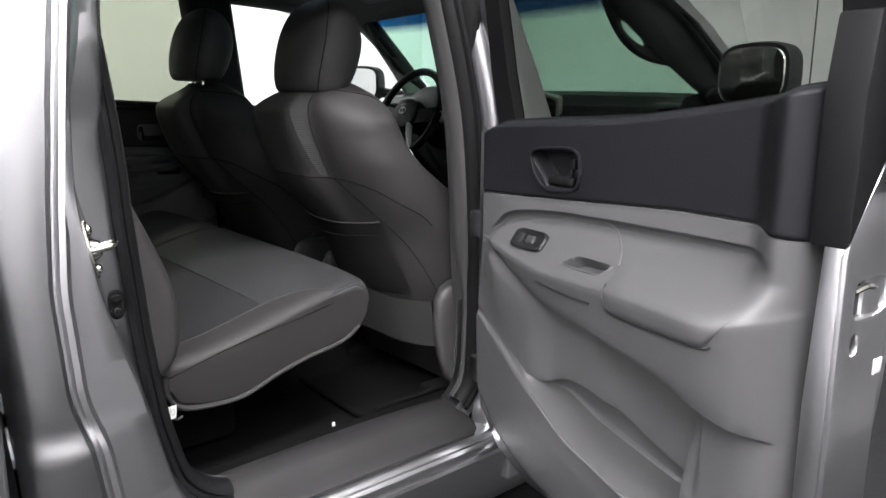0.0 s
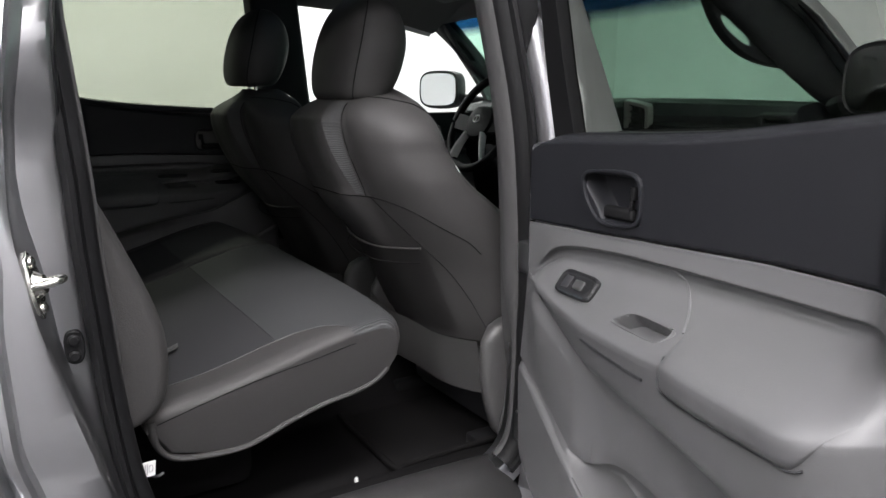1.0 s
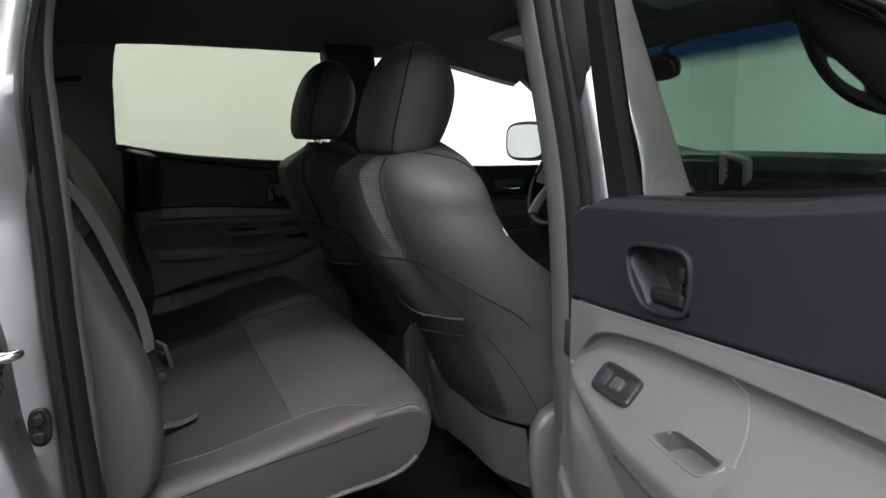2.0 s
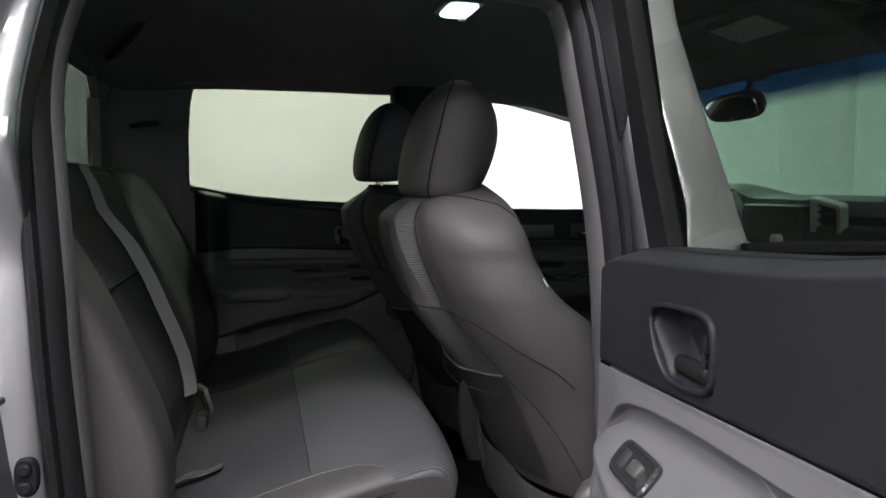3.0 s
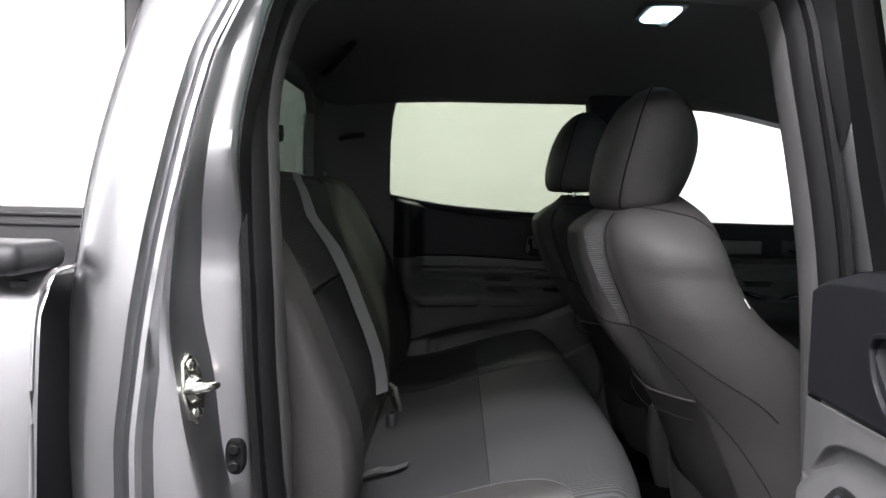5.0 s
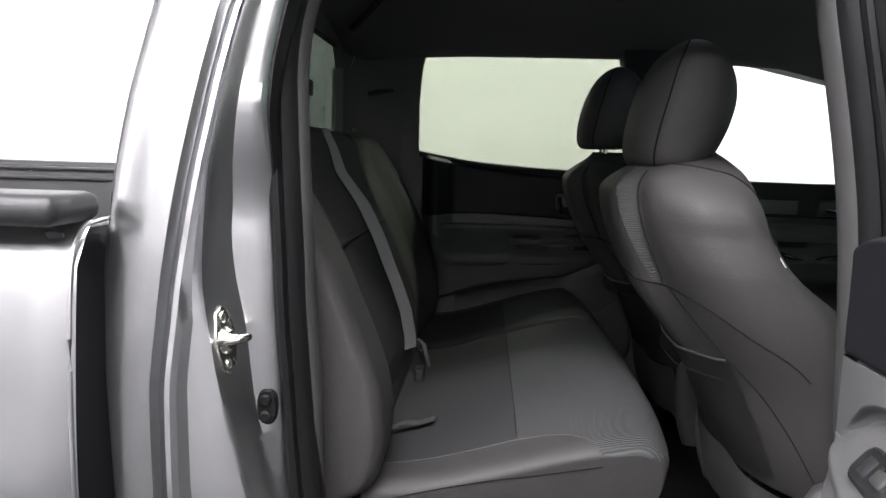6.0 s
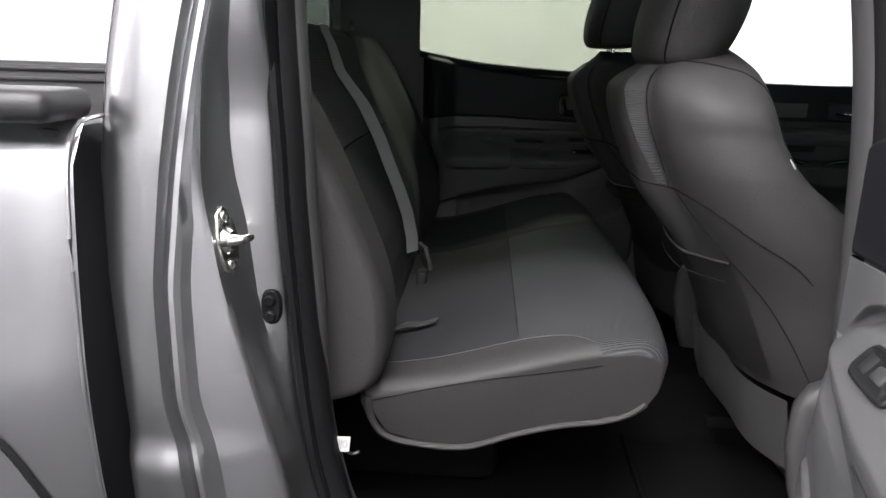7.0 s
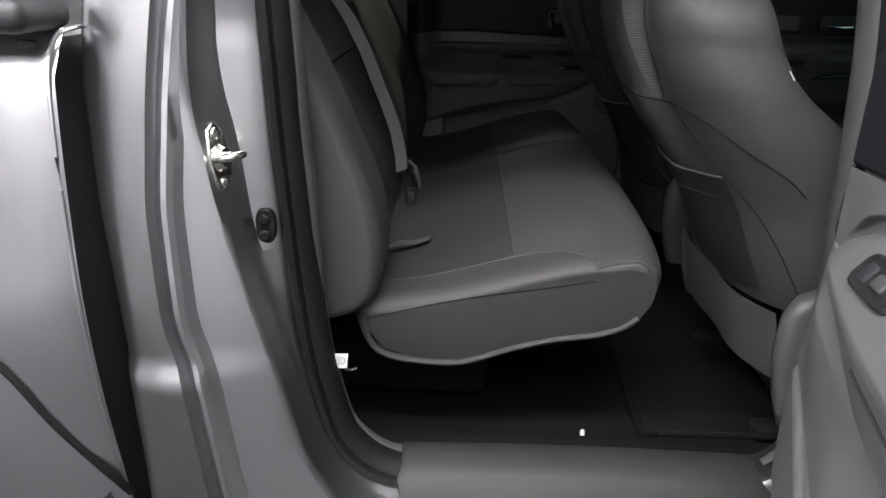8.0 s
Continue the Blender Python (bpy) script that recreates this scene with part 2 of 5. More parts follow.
def tube(pts, r, n=24, sides=8, bm=None, flat=1.0, closed=False):
    """A round or flattened rod along a smooth curve."""
    ps = curve_pts(pts, n)
    bm = bm or bmesh.new()
    rings = []
    ref = Vector((0, 0, 1))
    for i, p in enumerate(ps):
        a, b = ps[max(i - 1, 0)], ps[min(i + 1, n - 1)]
        if closed and (i == 0 or i == n - 1):
            a, b = ps[n - 2], ps[1]
        d = (b - a).normalized()
        s = d.cross(ref)
        s = d.cross(Vector((0, 1, 0))) if s.length < 0.05 else s
        s.normalize()
        u = s.cross(d)
        rad = r(i / (n - 1)) if callable(r) else r
        rings.append([p + s * rad * math.cos(2 * math.pi * k / sides) + u * rad * flat * math.sin(2 * math.pi * k / sides) for k in range(sides)])
    return loft(rings, not closed, bm)


def superellipse(cx, cy, a, b, n=32, e=2.6):
    out = []
    for k in range(n):
        t = 2 * math.pi * k / n
        c, s = math.cos(t), math.sin(t)
        out.append((cx + a * math.copysign(abs(c) ** (2 / e), c), cy + b * math.copysign(abs(s) ** (2 / e), s)))
    return out


def ip(x, xs, ys):
    return float(np.interp(x, xs, ys))


def smooth_ip(x, xs, ys):
    """Like ip, but eased with a small window so that no kinks show."""
    return sum(ip(x + d, xs, ys) for d in (-0.02, -0.01, 0, 0.01, 0.02)) / 5

# ---- the booth ----
tagged(part("floor", box(-8, 9, -6.5, 6.5, GROUND - 0.1, GROUND - 0.012, 0), GREY_FLOOR), "grey painted booth floor", "floor", kind="structure")
turntable = loft([[(0.9 + r * math.cos(a), r * math.sin(a), z) for a in [2 * math.pi * k / 96 for k in range(96)]] for z, r in ((GROUND - 0.011, 3.15), (GROUND - 0.002, 3.15), (GROUND, 3.145))])
tagged(part("floor_turntable", turntable, FLOOR), "dark round turntable set into the floor", "floor", kind="structure")
# the south wall is unseen: dim below 1.5 m, white above, to shape reflections
for nm, dims in (("wall_north", (-8, 9, 5.5, 5.7, GROUND, 4.45)), ("wall_south", (-8, 9, -6.2, -6.0, GROUND, 1.5)), ("wall_south_upper", (-8, 9, -6.2, -6.0, 1.5, 4.45)),
                 ("wall_east", (7.5, 7.7, -6.0, 5.5, GROUND, 4.45)), ("wall_west", (-7.0, -6.8, -6.0, 5.5, GROUND, 4.45))):
    cover, text = {"wall_south": (SOUTH_WALL, "unseen lower booth wall, greyed to darken the reflections in the paint"), "wall_east": (GREY_WALL, "plain pale grey painted booth wall"), "wall_west": (GREY_WALL, "plain pale grey painted booth wall")}.get(nm, (WALL, "plain white painted booth wall"))
    tagged(part(nm, box(*dims, 0), cover), text, "wall", kind="structure")
tagged(part("ceiling", box(-8, 9, -6.2, 5.7, 4.45, 4.55, 0), WALL), "white booth ceiling", "ceiling", kind="structure")
for lx, ly, lz, watts, tip in LAMPS:
    lamp_thing = thing("ceiling_light", "long white fluorescent strip light under the ceiling", "light", pose(lx, ly, lz + 0.07, tip), "booth ceiling lights")
    part("housing", box(-0.8, 0.8, -0.05, 0.05, 0.0, 0.06, 0.02), WALL, lamp_thing)
    for k in (-0.6, 0.6):
        bm = tube([(k, 0, 0.05), (k, 0, (4.38 - lz))], 0.006, 4, 6)
        bm.transform(pose(0, 0, 0, -tip))
        part("hanger_rod", bm, CHROME, lamp_thing)
    for k in (-0.16, 0.16):
        part("tube", tube([(-0.74, k, -0.03), (0.74, k, -0.03)], 0.018, 6, 10), TUBE, lamp_thing, "glowing white tube")

# ---- the pickup: shell ----
truck = thing("pickup_truck", "silver crew-cab pickup truck with one rear door open", "truck")


def flange_x(z):
    return smooth_ip(z, [0.58, 0.63, 0.66, 0.71, 0.79, 0.85, 0.97, 1.10, 1.20, 1.30, 1.38, 1.46, 1.53, 1.60, 1.66, 1.70, 1.76], [0.62, 0.50, 0.44, 0.402, 0.378, 0.366, 0.352, 0.342, 0.335, 0.331, 0.327, 0.320, 0.313, 0.306, 0.307, 0.318, 0.352])


def seam_x(z):
    return smooth_ip(z, [0.5, 0.72, 0.88, 0.96, 1.12, 1.25, 1.386, 1.516, 1.606, 1.70, 1.8], [0.30, 0.262, 0.243, 0.220, 0.214, 0.226, 0.244, 0.265, 0.283, 0.325, 0.37])


def rear_x(z):
    return smooth_ip(z, [0.5, 0.75, 0.9, 1.12, 1.25, 1.40, 1.49, 1.57, 1.65, 1.8], [0.152, 0.149, 0.143, 0.132, 0.133, 0.149, 0.160, 0.175, 0.191, 0.228]) - 0.55 * shoulder(z)


def inset(z):
    """How far the greenhouse leans in above the belt line."""
    return 0.131 * float(sm(1.28, 1.85, z))


def bulge(z):
    """The lower body swells out below its crease."""
    return 0.012 * (1 - float(sm(0.872, 0.918, z)))


def shoulder(z):
    """The side draws in gently below the windows."""
    return 0.032 * float(sm(0.95, 1.45, z))


def fine_rows(z0, z1, n):
    return [z0 + (z1 - z0) * i / (n - 1) for i in range(n)]


def mirror_bm(bm):
    bm.transform(Matrix.Diagonal((1, -1, 1, 1)))
    return bm


zs = fine_rows(0.48, 1.80, 176)


def quarter_point(i, j, n=22):
    """The cab corner: a face along the side that rolls round into the back of the cab."""
    z = zs[i]
    xr, xs = rear_x(z), seam_x(z)
    t = inset(z)
    if j < 4:
        k = j / 3
        return (xr - 0.004 - 0.05 * (1 - k) * (1 - 0.6 * (z > 1.3)), -0.66 * (1 - k) + (-0.851 - bulge(z) + 0.72 * t + shoulder(z)) * k, z)
    s = ((j - 4) / (n - 5)) ** 1.5
    x = xr + (xs - xr) * s
    r = 0.030
    d = x - xr
    curl = r * (1 - math.sqrt(max(0.0, 1 - (1 - d / r) ** 2))) if d < r else 0.0
    y = -0.905 - bulge(z) + 0.72 * t + shoulder(z) + 0.06 * min(max(0.0, z - 0.98), 0.35) ** 2 * (1 - s) - 0.006 * math.sin(math.pi * s) + 0.024 * (1 - s) ** 2 + curl + 0.010 * float(sm(0.95, 1.0, s))
    return (x, y, z)


def lip_x(z):
    return smooth_ip(z, [0.55, 0.60, 0.66, 0.746, 0.927, 1.0, 1.095, 1.14, 1.18, 1.22, 1.26, 1.33, 1.40, 1.46, 1.52, 1.56, 1.60, 1.66, 1.8], [0.56, 0.48, 0.42, 0.372, 0.332, 0.312, 0.285, 0.276, 0.271, 0.264, 0.261, 0.264, 0.269, 0.276, 0.284, 0.289, 0.296, 0.303, 0.33])


def ridge_x(z):
    return smooth_ip(z, [0.55, 0.60, 0.65, 0.71, 0.808, 0.936, 1.07, 1.12, 1.17, 1.21, 1.25, 1.30, 1.47, 1.57, 1.65, 1.8], [0.57, 0.50, 0.445, 0.392, 0.354, 0.330, 0.302, 0.296, 0.291, 0.284, 0.275, 0.271, 0.272, 0.281, 0.292, 0.33])


def edge_x(z):
    """Where the painted face ends at the seal, high up."""
    return smooth_ip(z, [1.28, 1.40, 1.46, 1.53, 1.60, 1.67, 1.76], [0.347, 0.334, 0.329, 0.333, 0.346, 0.362, 0.395])


def jamb_profile(z):
    xf, xs = flange_x(z), seam_x(z)
    t, b = inset(z), bulge(z)
    lx = max(lip_x(z), xs + 0.023)
    rx = max(ridge_x(z), lx + 0.008)
    a = min(0.028, (lx - xs) * 0.6)
    pts = [(xs, -0.896 - b), (xs + 0.003, -0.880 - b), (xs + 0.007, -0.880 - b), (xs + 0.009, -0.901 - b), (xs + 0.017, -0.904 - b),
           (xs + a * 0.85, -0.899 - 0.8 * b), (xs + a, -0.874 - 0.4 * b), ((xs + a + lx) / 2, -0.869 - 0.2 * b), (lx - 0.004, -0.866),
           (lx, -0.862), (lx + 0.004, -0.852), (rx - 0.003, -0.808), (rx + 0.005, -0.794), ((rx + xf) / 2 + 0.002, -0.788),
           (xf - 0.005, -0.781), (xf + 0.003, -0.775), (xf + 0.006, -0.768)]
    # towards the roof the step grows shallow and the inner face turns square to the side
    xe = edge_x(z)
    shallow = [(lx, -0.864), (lx + 0.004, -0.860), (lx + 0.010, -0.848), (lx + 0.015, -0.843), ((lx + 0.015 + xe) / 2, -0.841), (xe - 0.005, -0.838), (xe, -0.831), (xe + 0.001, -0.824)]
    w = float(sm(1.32, 1.50, z))
    pts[9:] = [(p + (r - p) * w, q + (v - q) * w) for (p, q), (r, v) in zip(pts[9:], shallow)]
    k = [0.72] * 6 + [0.69, 0.66, 0.62] + [0.56, 0.53] + [0.5] * 6
    h = shoulder(z)
    return [(x, y + t * f + h * g, z) for (x, y), f, g in zip(pts, k, [1.0] * 6 + [0.75, 0.5, 0.3] + [0.0] * 8)]


profiles = [jamb_profile(z) for z in zs]
for side in ("right", "left"):
    q = grid(len(zs), 22, lambda i, j: quarter_point(i, j))
    bmesh.ops.solidify(q, geom=q.faces[:], thickness=0.002)
    part("quarter_panel", q if side == "right" else mirror_bm(q), PAINT, truck, "glossy metallic silver cab corner panel")
part("door_jamb", grid(len(zs), 17, lambda i, j: profiles[i][j]), PAINT_IN, truck, "silver painted door jamb with stepped folds")

# opening outline, walked rear top -> sill -> front top -> roof rail
OPEN = [(0.41, 1.752), (0.382, 1.741), (0.354, 1.712), (0.335, 1.66), (0.321, 1.60), (0.316, 1.53), (0.320, 1.46), (0.331, 1.30), (0.335, 1.20), (0.342, 1.10), (0.352, 0.97), (0.366, 0.85), (0.378, 0.79),
        (0.402, 0.708), (0.446, 0.657), (0.50, 0.632), (0.58, 0.624), (0.70, 0.622), (0.85, 0.622), (1.00, 0.626), (1.085, 0.640), (1.14, 0.69), (1.158, 0.78), (1.162, 0.97), (1.156, 1.15), (1.145, 1.30),
        (1.132, 1.43), (1.110, 1.60), (1.098, 1.68), (1.072, 1.735), (0.99, 1.754), (0.75, 1.757), (0.50, 1.756)]


def opening_frames(n):
    ps = curve_pts([(x, 0, z) for x, z in OPEN] + [(OPEN[0][0], 0, OPEN[0][1])], n + 1)[:-1]
    out = []
    for i in range(n):
        d = (ps[(i + 1) % n] - ps[i - 1]).normalized()
        out.append((ps[i], Vector((d.z, 0, -d.x))))
    return out


FRAMES = opening_frames(220)


def sweep(profile, keep=lambda p: True, lean=0.5, fit=lambda c, a, y: (a, y)):
    """A profile of (into the opening, y) swept round the door opening."""
    bm = bmesh.new()
    prev = None
    rows = FRAMES + [FRAMES[0]]
    for c, nrm in rows:
        if not keep(c):
            prev = None
            continue
        shaped = [fit(c, a, y) for a, y in profile]
        row = [bm.verts.new((c.x + nrm.x * a * SIGN, y + inset(c.z) * lean, c.z + nrm.z * a * SIGN)) for a, y in shaped]
        if prev:
            for k in range(len(row) - 1):
                bm.faces.new((prev[k], prev[k + 1], row[k + 1], row[k]))
        prev = row
    return bm


SIGN = 1.0 if (Vector((0.75, 0, 1.2)) - FRAMES[60][0]).dot(FRAMES[60][1]) > 0 else -1.0


NOT_SILL = lambda c: not (c.z < 0.70 and 0.50 < c.x < 1.10)
part("weatherstrip", sweep([(-0.004, -0.774), (-0.003, -0.786), (0.004, -0.793), (0.011, -0.790), (0.014, -0.780), (0.017, -0.784), (0.026, -0.779), (0.034, -0.765), (0.036, -0.745), (0.030, -0.735)],
                           NOT_SILL), RUBBER, truck, "black rubber door seal with a double bulb")


def trim_fit(c, a, y):
    """The trim lip grows slimmer towards the sill."""
    low = float(sm(1.08, 0.90, c.z))
    k = 1 - (0.55 if c.x > 0.75 else 0.25) * low
    return a - (0.004 if c.x > 0.75 else 0.006) * low * (a > 0.03), -0.762 + (y + 0.762) * k


part("opening_trim", sweep([(0.024, -0.762), (0.031, -0.764), (0.036, -0.759), (0.040, -0.746), (0.041, -0.728), (0.037, -0.708), (0.026, -0.695), (0.0, -0.69)],
                           lambda c: NOT_SILL(c) and not (c.z < 0.62), fit=trim_fit), PILLAR, truck, "grey plastic pillar trim lip")
part("inner_flange", sweep([(-0.03, -0.775), (0.004, -0.772), (0.012, -0.765), (0.012, -0.70)]), PAINT_IN, truck)


def lip_point(i, j):
    """The seal's outer lip along the upper rear side, tucked under the painted face."""
    z = 1.30 + 0.45 * i / 39
    xf, w = flange_x(z), float(sm(1.32, 1.50, z))
    low = [(xf - 0.006, -0.780), (xf + 0.002, -0.778), (xf + 0.010, -0.772), (xf + 0.012, -0.755)][j]
    xe = edge_x(z)
    high = [(xe - 0.003, -0.828), (xe + 0.004, -0.828), (xe + 0.008, -0.806), (xe + 0.002, -0.760)][j]
    return (low[0] + (high[0] - low[0]) * w, low[1] + (high[1] - low[1]) * w + 0.5 * inset(z), z)


part("seal_lip", grid(40, 4, lip_point), RUBBER, truck)


SILL_TRIM = [(-0.60, 0.600), (-0.655, 0.618), (-0.690, 0.648), (-0.712, 0.660), (-0.735, 0.661), (-0.762, 0.656), (-0.776, 0.648), (-0.790, 0.638), (-0.812, 0.627), (-0.831, 0.619), (-0.838, 0.613), (-0.836, 0.600)]
sx = [0.498, 0.503, 0.52] + [0.55 + 0.05 * k for k in range(10)] + [1.03, 1.06, 1.09]
bm = grid(len(sx), len(SILL_TRIM), lambda i, j: (sx[i] + 0.012 * math.sin(j), SILL_TRIM[j][0], SILL_TRIM[j][1] + 0.006 * math.sin((sx[i] - 0.5) * 5)))
bmesh.ops.solidify(bm, geom=bm.faces[:], thickness=0.004)
part("sill_plate", bm, SILL_PL, truck, "ribbed grey plastic door sill plate")
ROCKER = [(-0.77, 0.605), (-0.826, 0.606), (-0.840, 0.608), (-0.848, 0.604), (-0.853, 0.598), (-0.862, 0.599), (-0.868, 0.603), (-0.874, 0.597), (-0.886, 0.597), (-0.898, 0.599), (-0.905, 0.596), (-0.908, 0.588), (-0.902, 0.570), (-0.880, 0.50), (-0.84, 0.42), (-0.78, 0.38)]
xs_r = [0.30 + 0.08 * k for k in range(26)]
part("rocker_panel", grid(len(xs_r), len(ROCKER), lambda i, j: (xs_r[i], *ROCKER[j])), PAINT, truck, "silver painted rocker panel below the sill")
part("rocker_panel", mirror_bm(grid(len(xs_r), len(ROCKER), lambda i, j: (xs_r[i], *ROCKER[j]))), PAINT, truck, "silver painted rocker panel below the sill")
part("underbody", box(-1.7, 3.4, -0.80, 0.80, 0.40, 0.52, 0.01), BLACK, truck)

# B pillar: painted face between the two doors, with the folds of the jamb
BP = [(0.0, -0.776), (0.005, -0.784), (0.011, -0.798), (0.014, -0.812), (0.020, -0.819), (0.035, -0.826), (0.055, -0.834), (0.078, -0.843), (0.086, -0.846), (0.094, -0.850), (0.102, -0.853), (0.110, -0.852), (0.124, -0.840), (0.155, -0.800)]
zb = fine_rows(0.60, 1.80, 60)


def front_x(z):
    return smooth_ip(z, [0.6, 0.69, 0.78, 0.97, 1.15, 1.30, 1.43, 1.60, 1.68, 1.74, 1.8], [1.125, 1.14, 1.158, 1.162, 1.156, 1.145, 1.132, 1.110, 1.098, 1.08, 1.06])


part("b_pillar", grid(60, len(BP), lambda i, j: (front_x(zb[i]) + BP[j][0], BP[j][1] + inset(zb[i]) * (0.5 + 0.03 * j), zb[i])), PAINT_IN, truck, "silver painted pillar between the doors")
part("pillar_trim", grid(60, 6, lambda i, j: (front_x(zb[i]) + [-0.020, -0.022, -0.016, 0.03, 0.10, 0.16][j] + 0.022 * float(sm(1.0, 0.8, zb[i])), [-0.735, -0.70, -0.675, -0.665, -0.668, -0.70][j] + 0.5 * inset(zb[i]), zb[i])), PILLAR, truck, "grey plastic inner pillar cover")

def reflection_cover(i, j):
    """A black strip added over the pillar's step near the roof, hiding its bright reflection."""
    z = 1.46 + 0.31 * i / 29
    w = float(sm(1.46, 1.60, z))
    x, y = [(-0.006, -0.780), (0.006, -0.803), (0.018, -0.8225), (0.027, -0.826)][j]
    return (front_x(z) + x * w, -0.780 + (y + 0.780) * w + 0.5 * inset(z), z)


# added black sheet: darkens the silver paint where it mirrors too brightly
part("seal_lip", grid(30, 4, reflection_cover), RUBBER, truck)

# striker, with plate and bolts
SM = pose(0.2795, -0.838, 1.169, 0, -9, -23)
PLATE = [(0, 0.046), (0.012, 0.038), (0.017, 0.015), (0.019, 0.0), (0.017, -0.015), (0.012, -0.038), (0, -0.046), (-0.012, -0.038), (-0.017, -0.015), (-0.019, 0.0), (-0.017, 0.015), (-0.012, 0.038)]
bm = loft([[(x, y * k, z * k) for y, z in PLATE] for x, k in ((-0.004, 1.0), (0.004, 1.0), (0.006, 0.93))])
bm.transform(SM)
striker = part("striker", bm, CHROME, truck, "yellowish zinc-plated door striker")
bm = tube([(0.004, -0.013, 0.0), (0.022, -0.014, 0.001), (0.034, -0.010, 0.002), (0.038, 0.0, 0.002), (0.034, 0.010, 0.002), (0.022, 0.014, 0.001), (0.004, 0.013, 0.0)], 0.0055, 40, 10)
bm.transform(SM)
part("loop", bm, CHROME, striker)
bm = loft([[(x, a * math.cos(t), 1.2 * a * math.sin(t)) for t in [2 * math.pi * k / 16 for k in range(16)]] for x, a in ((0.004, 0.0165), (0.010, 0.013), (0.016, 0.0105))])
bm.transform(SM)
part("collar", bm, CHROME, striker)
for dz in (0.031, -0.031):
    bm = loft([[(x, a * math.cos(t), dz + a * math.sin(t)) for t in [2 * math.pi * k / 14 for k in range(14)]] for x, a in ((0.005, 0.0085), (0.009, 0.0075), (0.011, 0.004))])
    bm.transform(SM)
    part("bolt", bm, CHROME, striker)
# rubber door bumper
bumper = part("jamb_bumper", loft([[(x, y, z) for x, z in superellipse(0.322, 1.064, a, b, 20, 2.6)] for y, a, b in ((-0.770, 0.0145, 0.0255), (-0.791, 0.0145, 0.0255), (-0.794, 0.0125, 0.023))]), RUBBER, truck, "black rubber door bumper")
for dz in (0.011, -0.012):
    part("stud", loft([[(0.322 + a * math.cos(t), y, 1.064 + dz + a * math.sin(t)) for t in [2 * math.pi * k / 14 for k in range(14)]] for y, a in ((-0.792, 0.0085), (-0.798, 0.008), (-0.800, 0.0055))]), RUBBER, bumper)

# roof skin and headliner
def liner_z(x, y):
    return 1.862 - 0.10 * (abs(y) / 0.70) ** 3.2 - 0.05 * float(sm(0.42, 0.10, x)) - 0.10 * float(sm(1.30, 1.95, x))


bm = grid(48, 40, lambda i, j: (0.125 + 1.675 * i / 47, -0.715 + 1.43 * j / 39, liner_z(0.125 + 1.675 * i / 47, -0.715 + 1.43 * j / 39)))
part("headliner", bm, LINER, truck, "dark charcoal fabric headliner")
bm = grid(48, 40, lambda i, j: (0.105 + 1.715 * i / 47, -0.78 + 1.56 * j / 39, liner_z(0.105 + 1.715 * i / 47, 0) + 0.03 - 0.14 * (abs(-0.78 + 1.56 * j / 39) / 0.78) ** 4))
part("roof", bm, PAINT, truck, "silver roof skin")
# drip rails closing liner to the side
for s in (-1, 1):
    part("roof_rail", tube([(0.10, s * 0.735, 1.765), (0.5, s * 0.735, 1.79), (1.1, s * 0.735, 1.79), (1.75, s * 0.70, 1.755)], 0.045, 30, 12), LINER if s > 0 else LINER, truck)

# floor tub, tunnel and seat box
def floor_z(x, y):
    return 0.585 + 0.11 * float(sm(0.24, 0.10, abs(y))) + 0.062 * float(sm(-0.56, -0.66, y)) + 0.062 * float(sm(0.56, 0.66, y))


part("carpet", grid(70, 60, lambda i, j: (0.16 + 2.2 * i / 69, -0.745 + 1.49 * j / 59, floor_z(0.16 + 2.2 * i / 69, -0.745 + 1.49 * j / 59) + 0.003 * noise.noise(Vector((i * 0.35, j * 0.3, 0))))), CARPET, truck, "black carpeted cab floor")
part("seat_riser", box(0.24, 0.66, -0.47, 0.58, 0.60, 0.80, 0.03), CARPET, truck, "black box under the rear bench")
part("rear_wall", slab([(-0.655, 0.5), (0.655, 0.5), (0.655, 1.80), (-0.655, 1.80)], 0.116, 0.142, "x", holes=[[(-0.61, 1.485), (0.61, 1.485), (0.625, 1.50), (0.63, 1.69), (0.58, 1.75), (-0.58, 1.75), (-0.63, 1.69), (-0.625, 1.50)]]), LINER, truck, "dark trimmed cab back wall round the rear window")
part("rear_window", box(0.108, 0.113, -0.645, 0.645, 1.44, 1.79, 0), REAR_GLASS, truck, "dark tinted rear window")
for y in (-0.185, 0.185):
    part("window_bar", box(0.110, 0.128, y - 0.014, y + 0.014, 1.45, 1.78, 0.004), BLACK, truck)
part("window_latch", box(0.110, 0.145, 0.185, 0.212, 1.565, 1.608, 0.006), BLACK, truck, "black sliding window latch")
for s in (-1, 1):
    part("corner_trim", grid(30, 6, lambda i, j: (0.142 + 0.24 * (j / 5) ** 1.6 * (0.35 if s < 0 else 1), s * (0.625 + 0.115 * math.sin(math.pi / 2 * j / 5)), 0.75 + 1.05 * i / 29)), LINER, truck, "dark rear corner trim")
# coat hook, grab marks on the liner
part("coat_hook", tube([(0.215, 0.70, 1.615), (0.25, 0.685, 1.622), (0.295, 0.70, 1.628)], 0.008, 12, 8), BLACK, truck)
part("grab_handle", tube([(x, y, liner_z(x, y) - dz) for x, y, dz in ((0.195, 0.49, -0.004), (0.21, 0.46, 0.010), (0.26, 0.375, 0.014), (0.305, 0.295, 0.010), (0.32, 0.27, -0.004))], 0.011, 24, 8), BLACK, truck, "dark folding grab handle on the headliner")

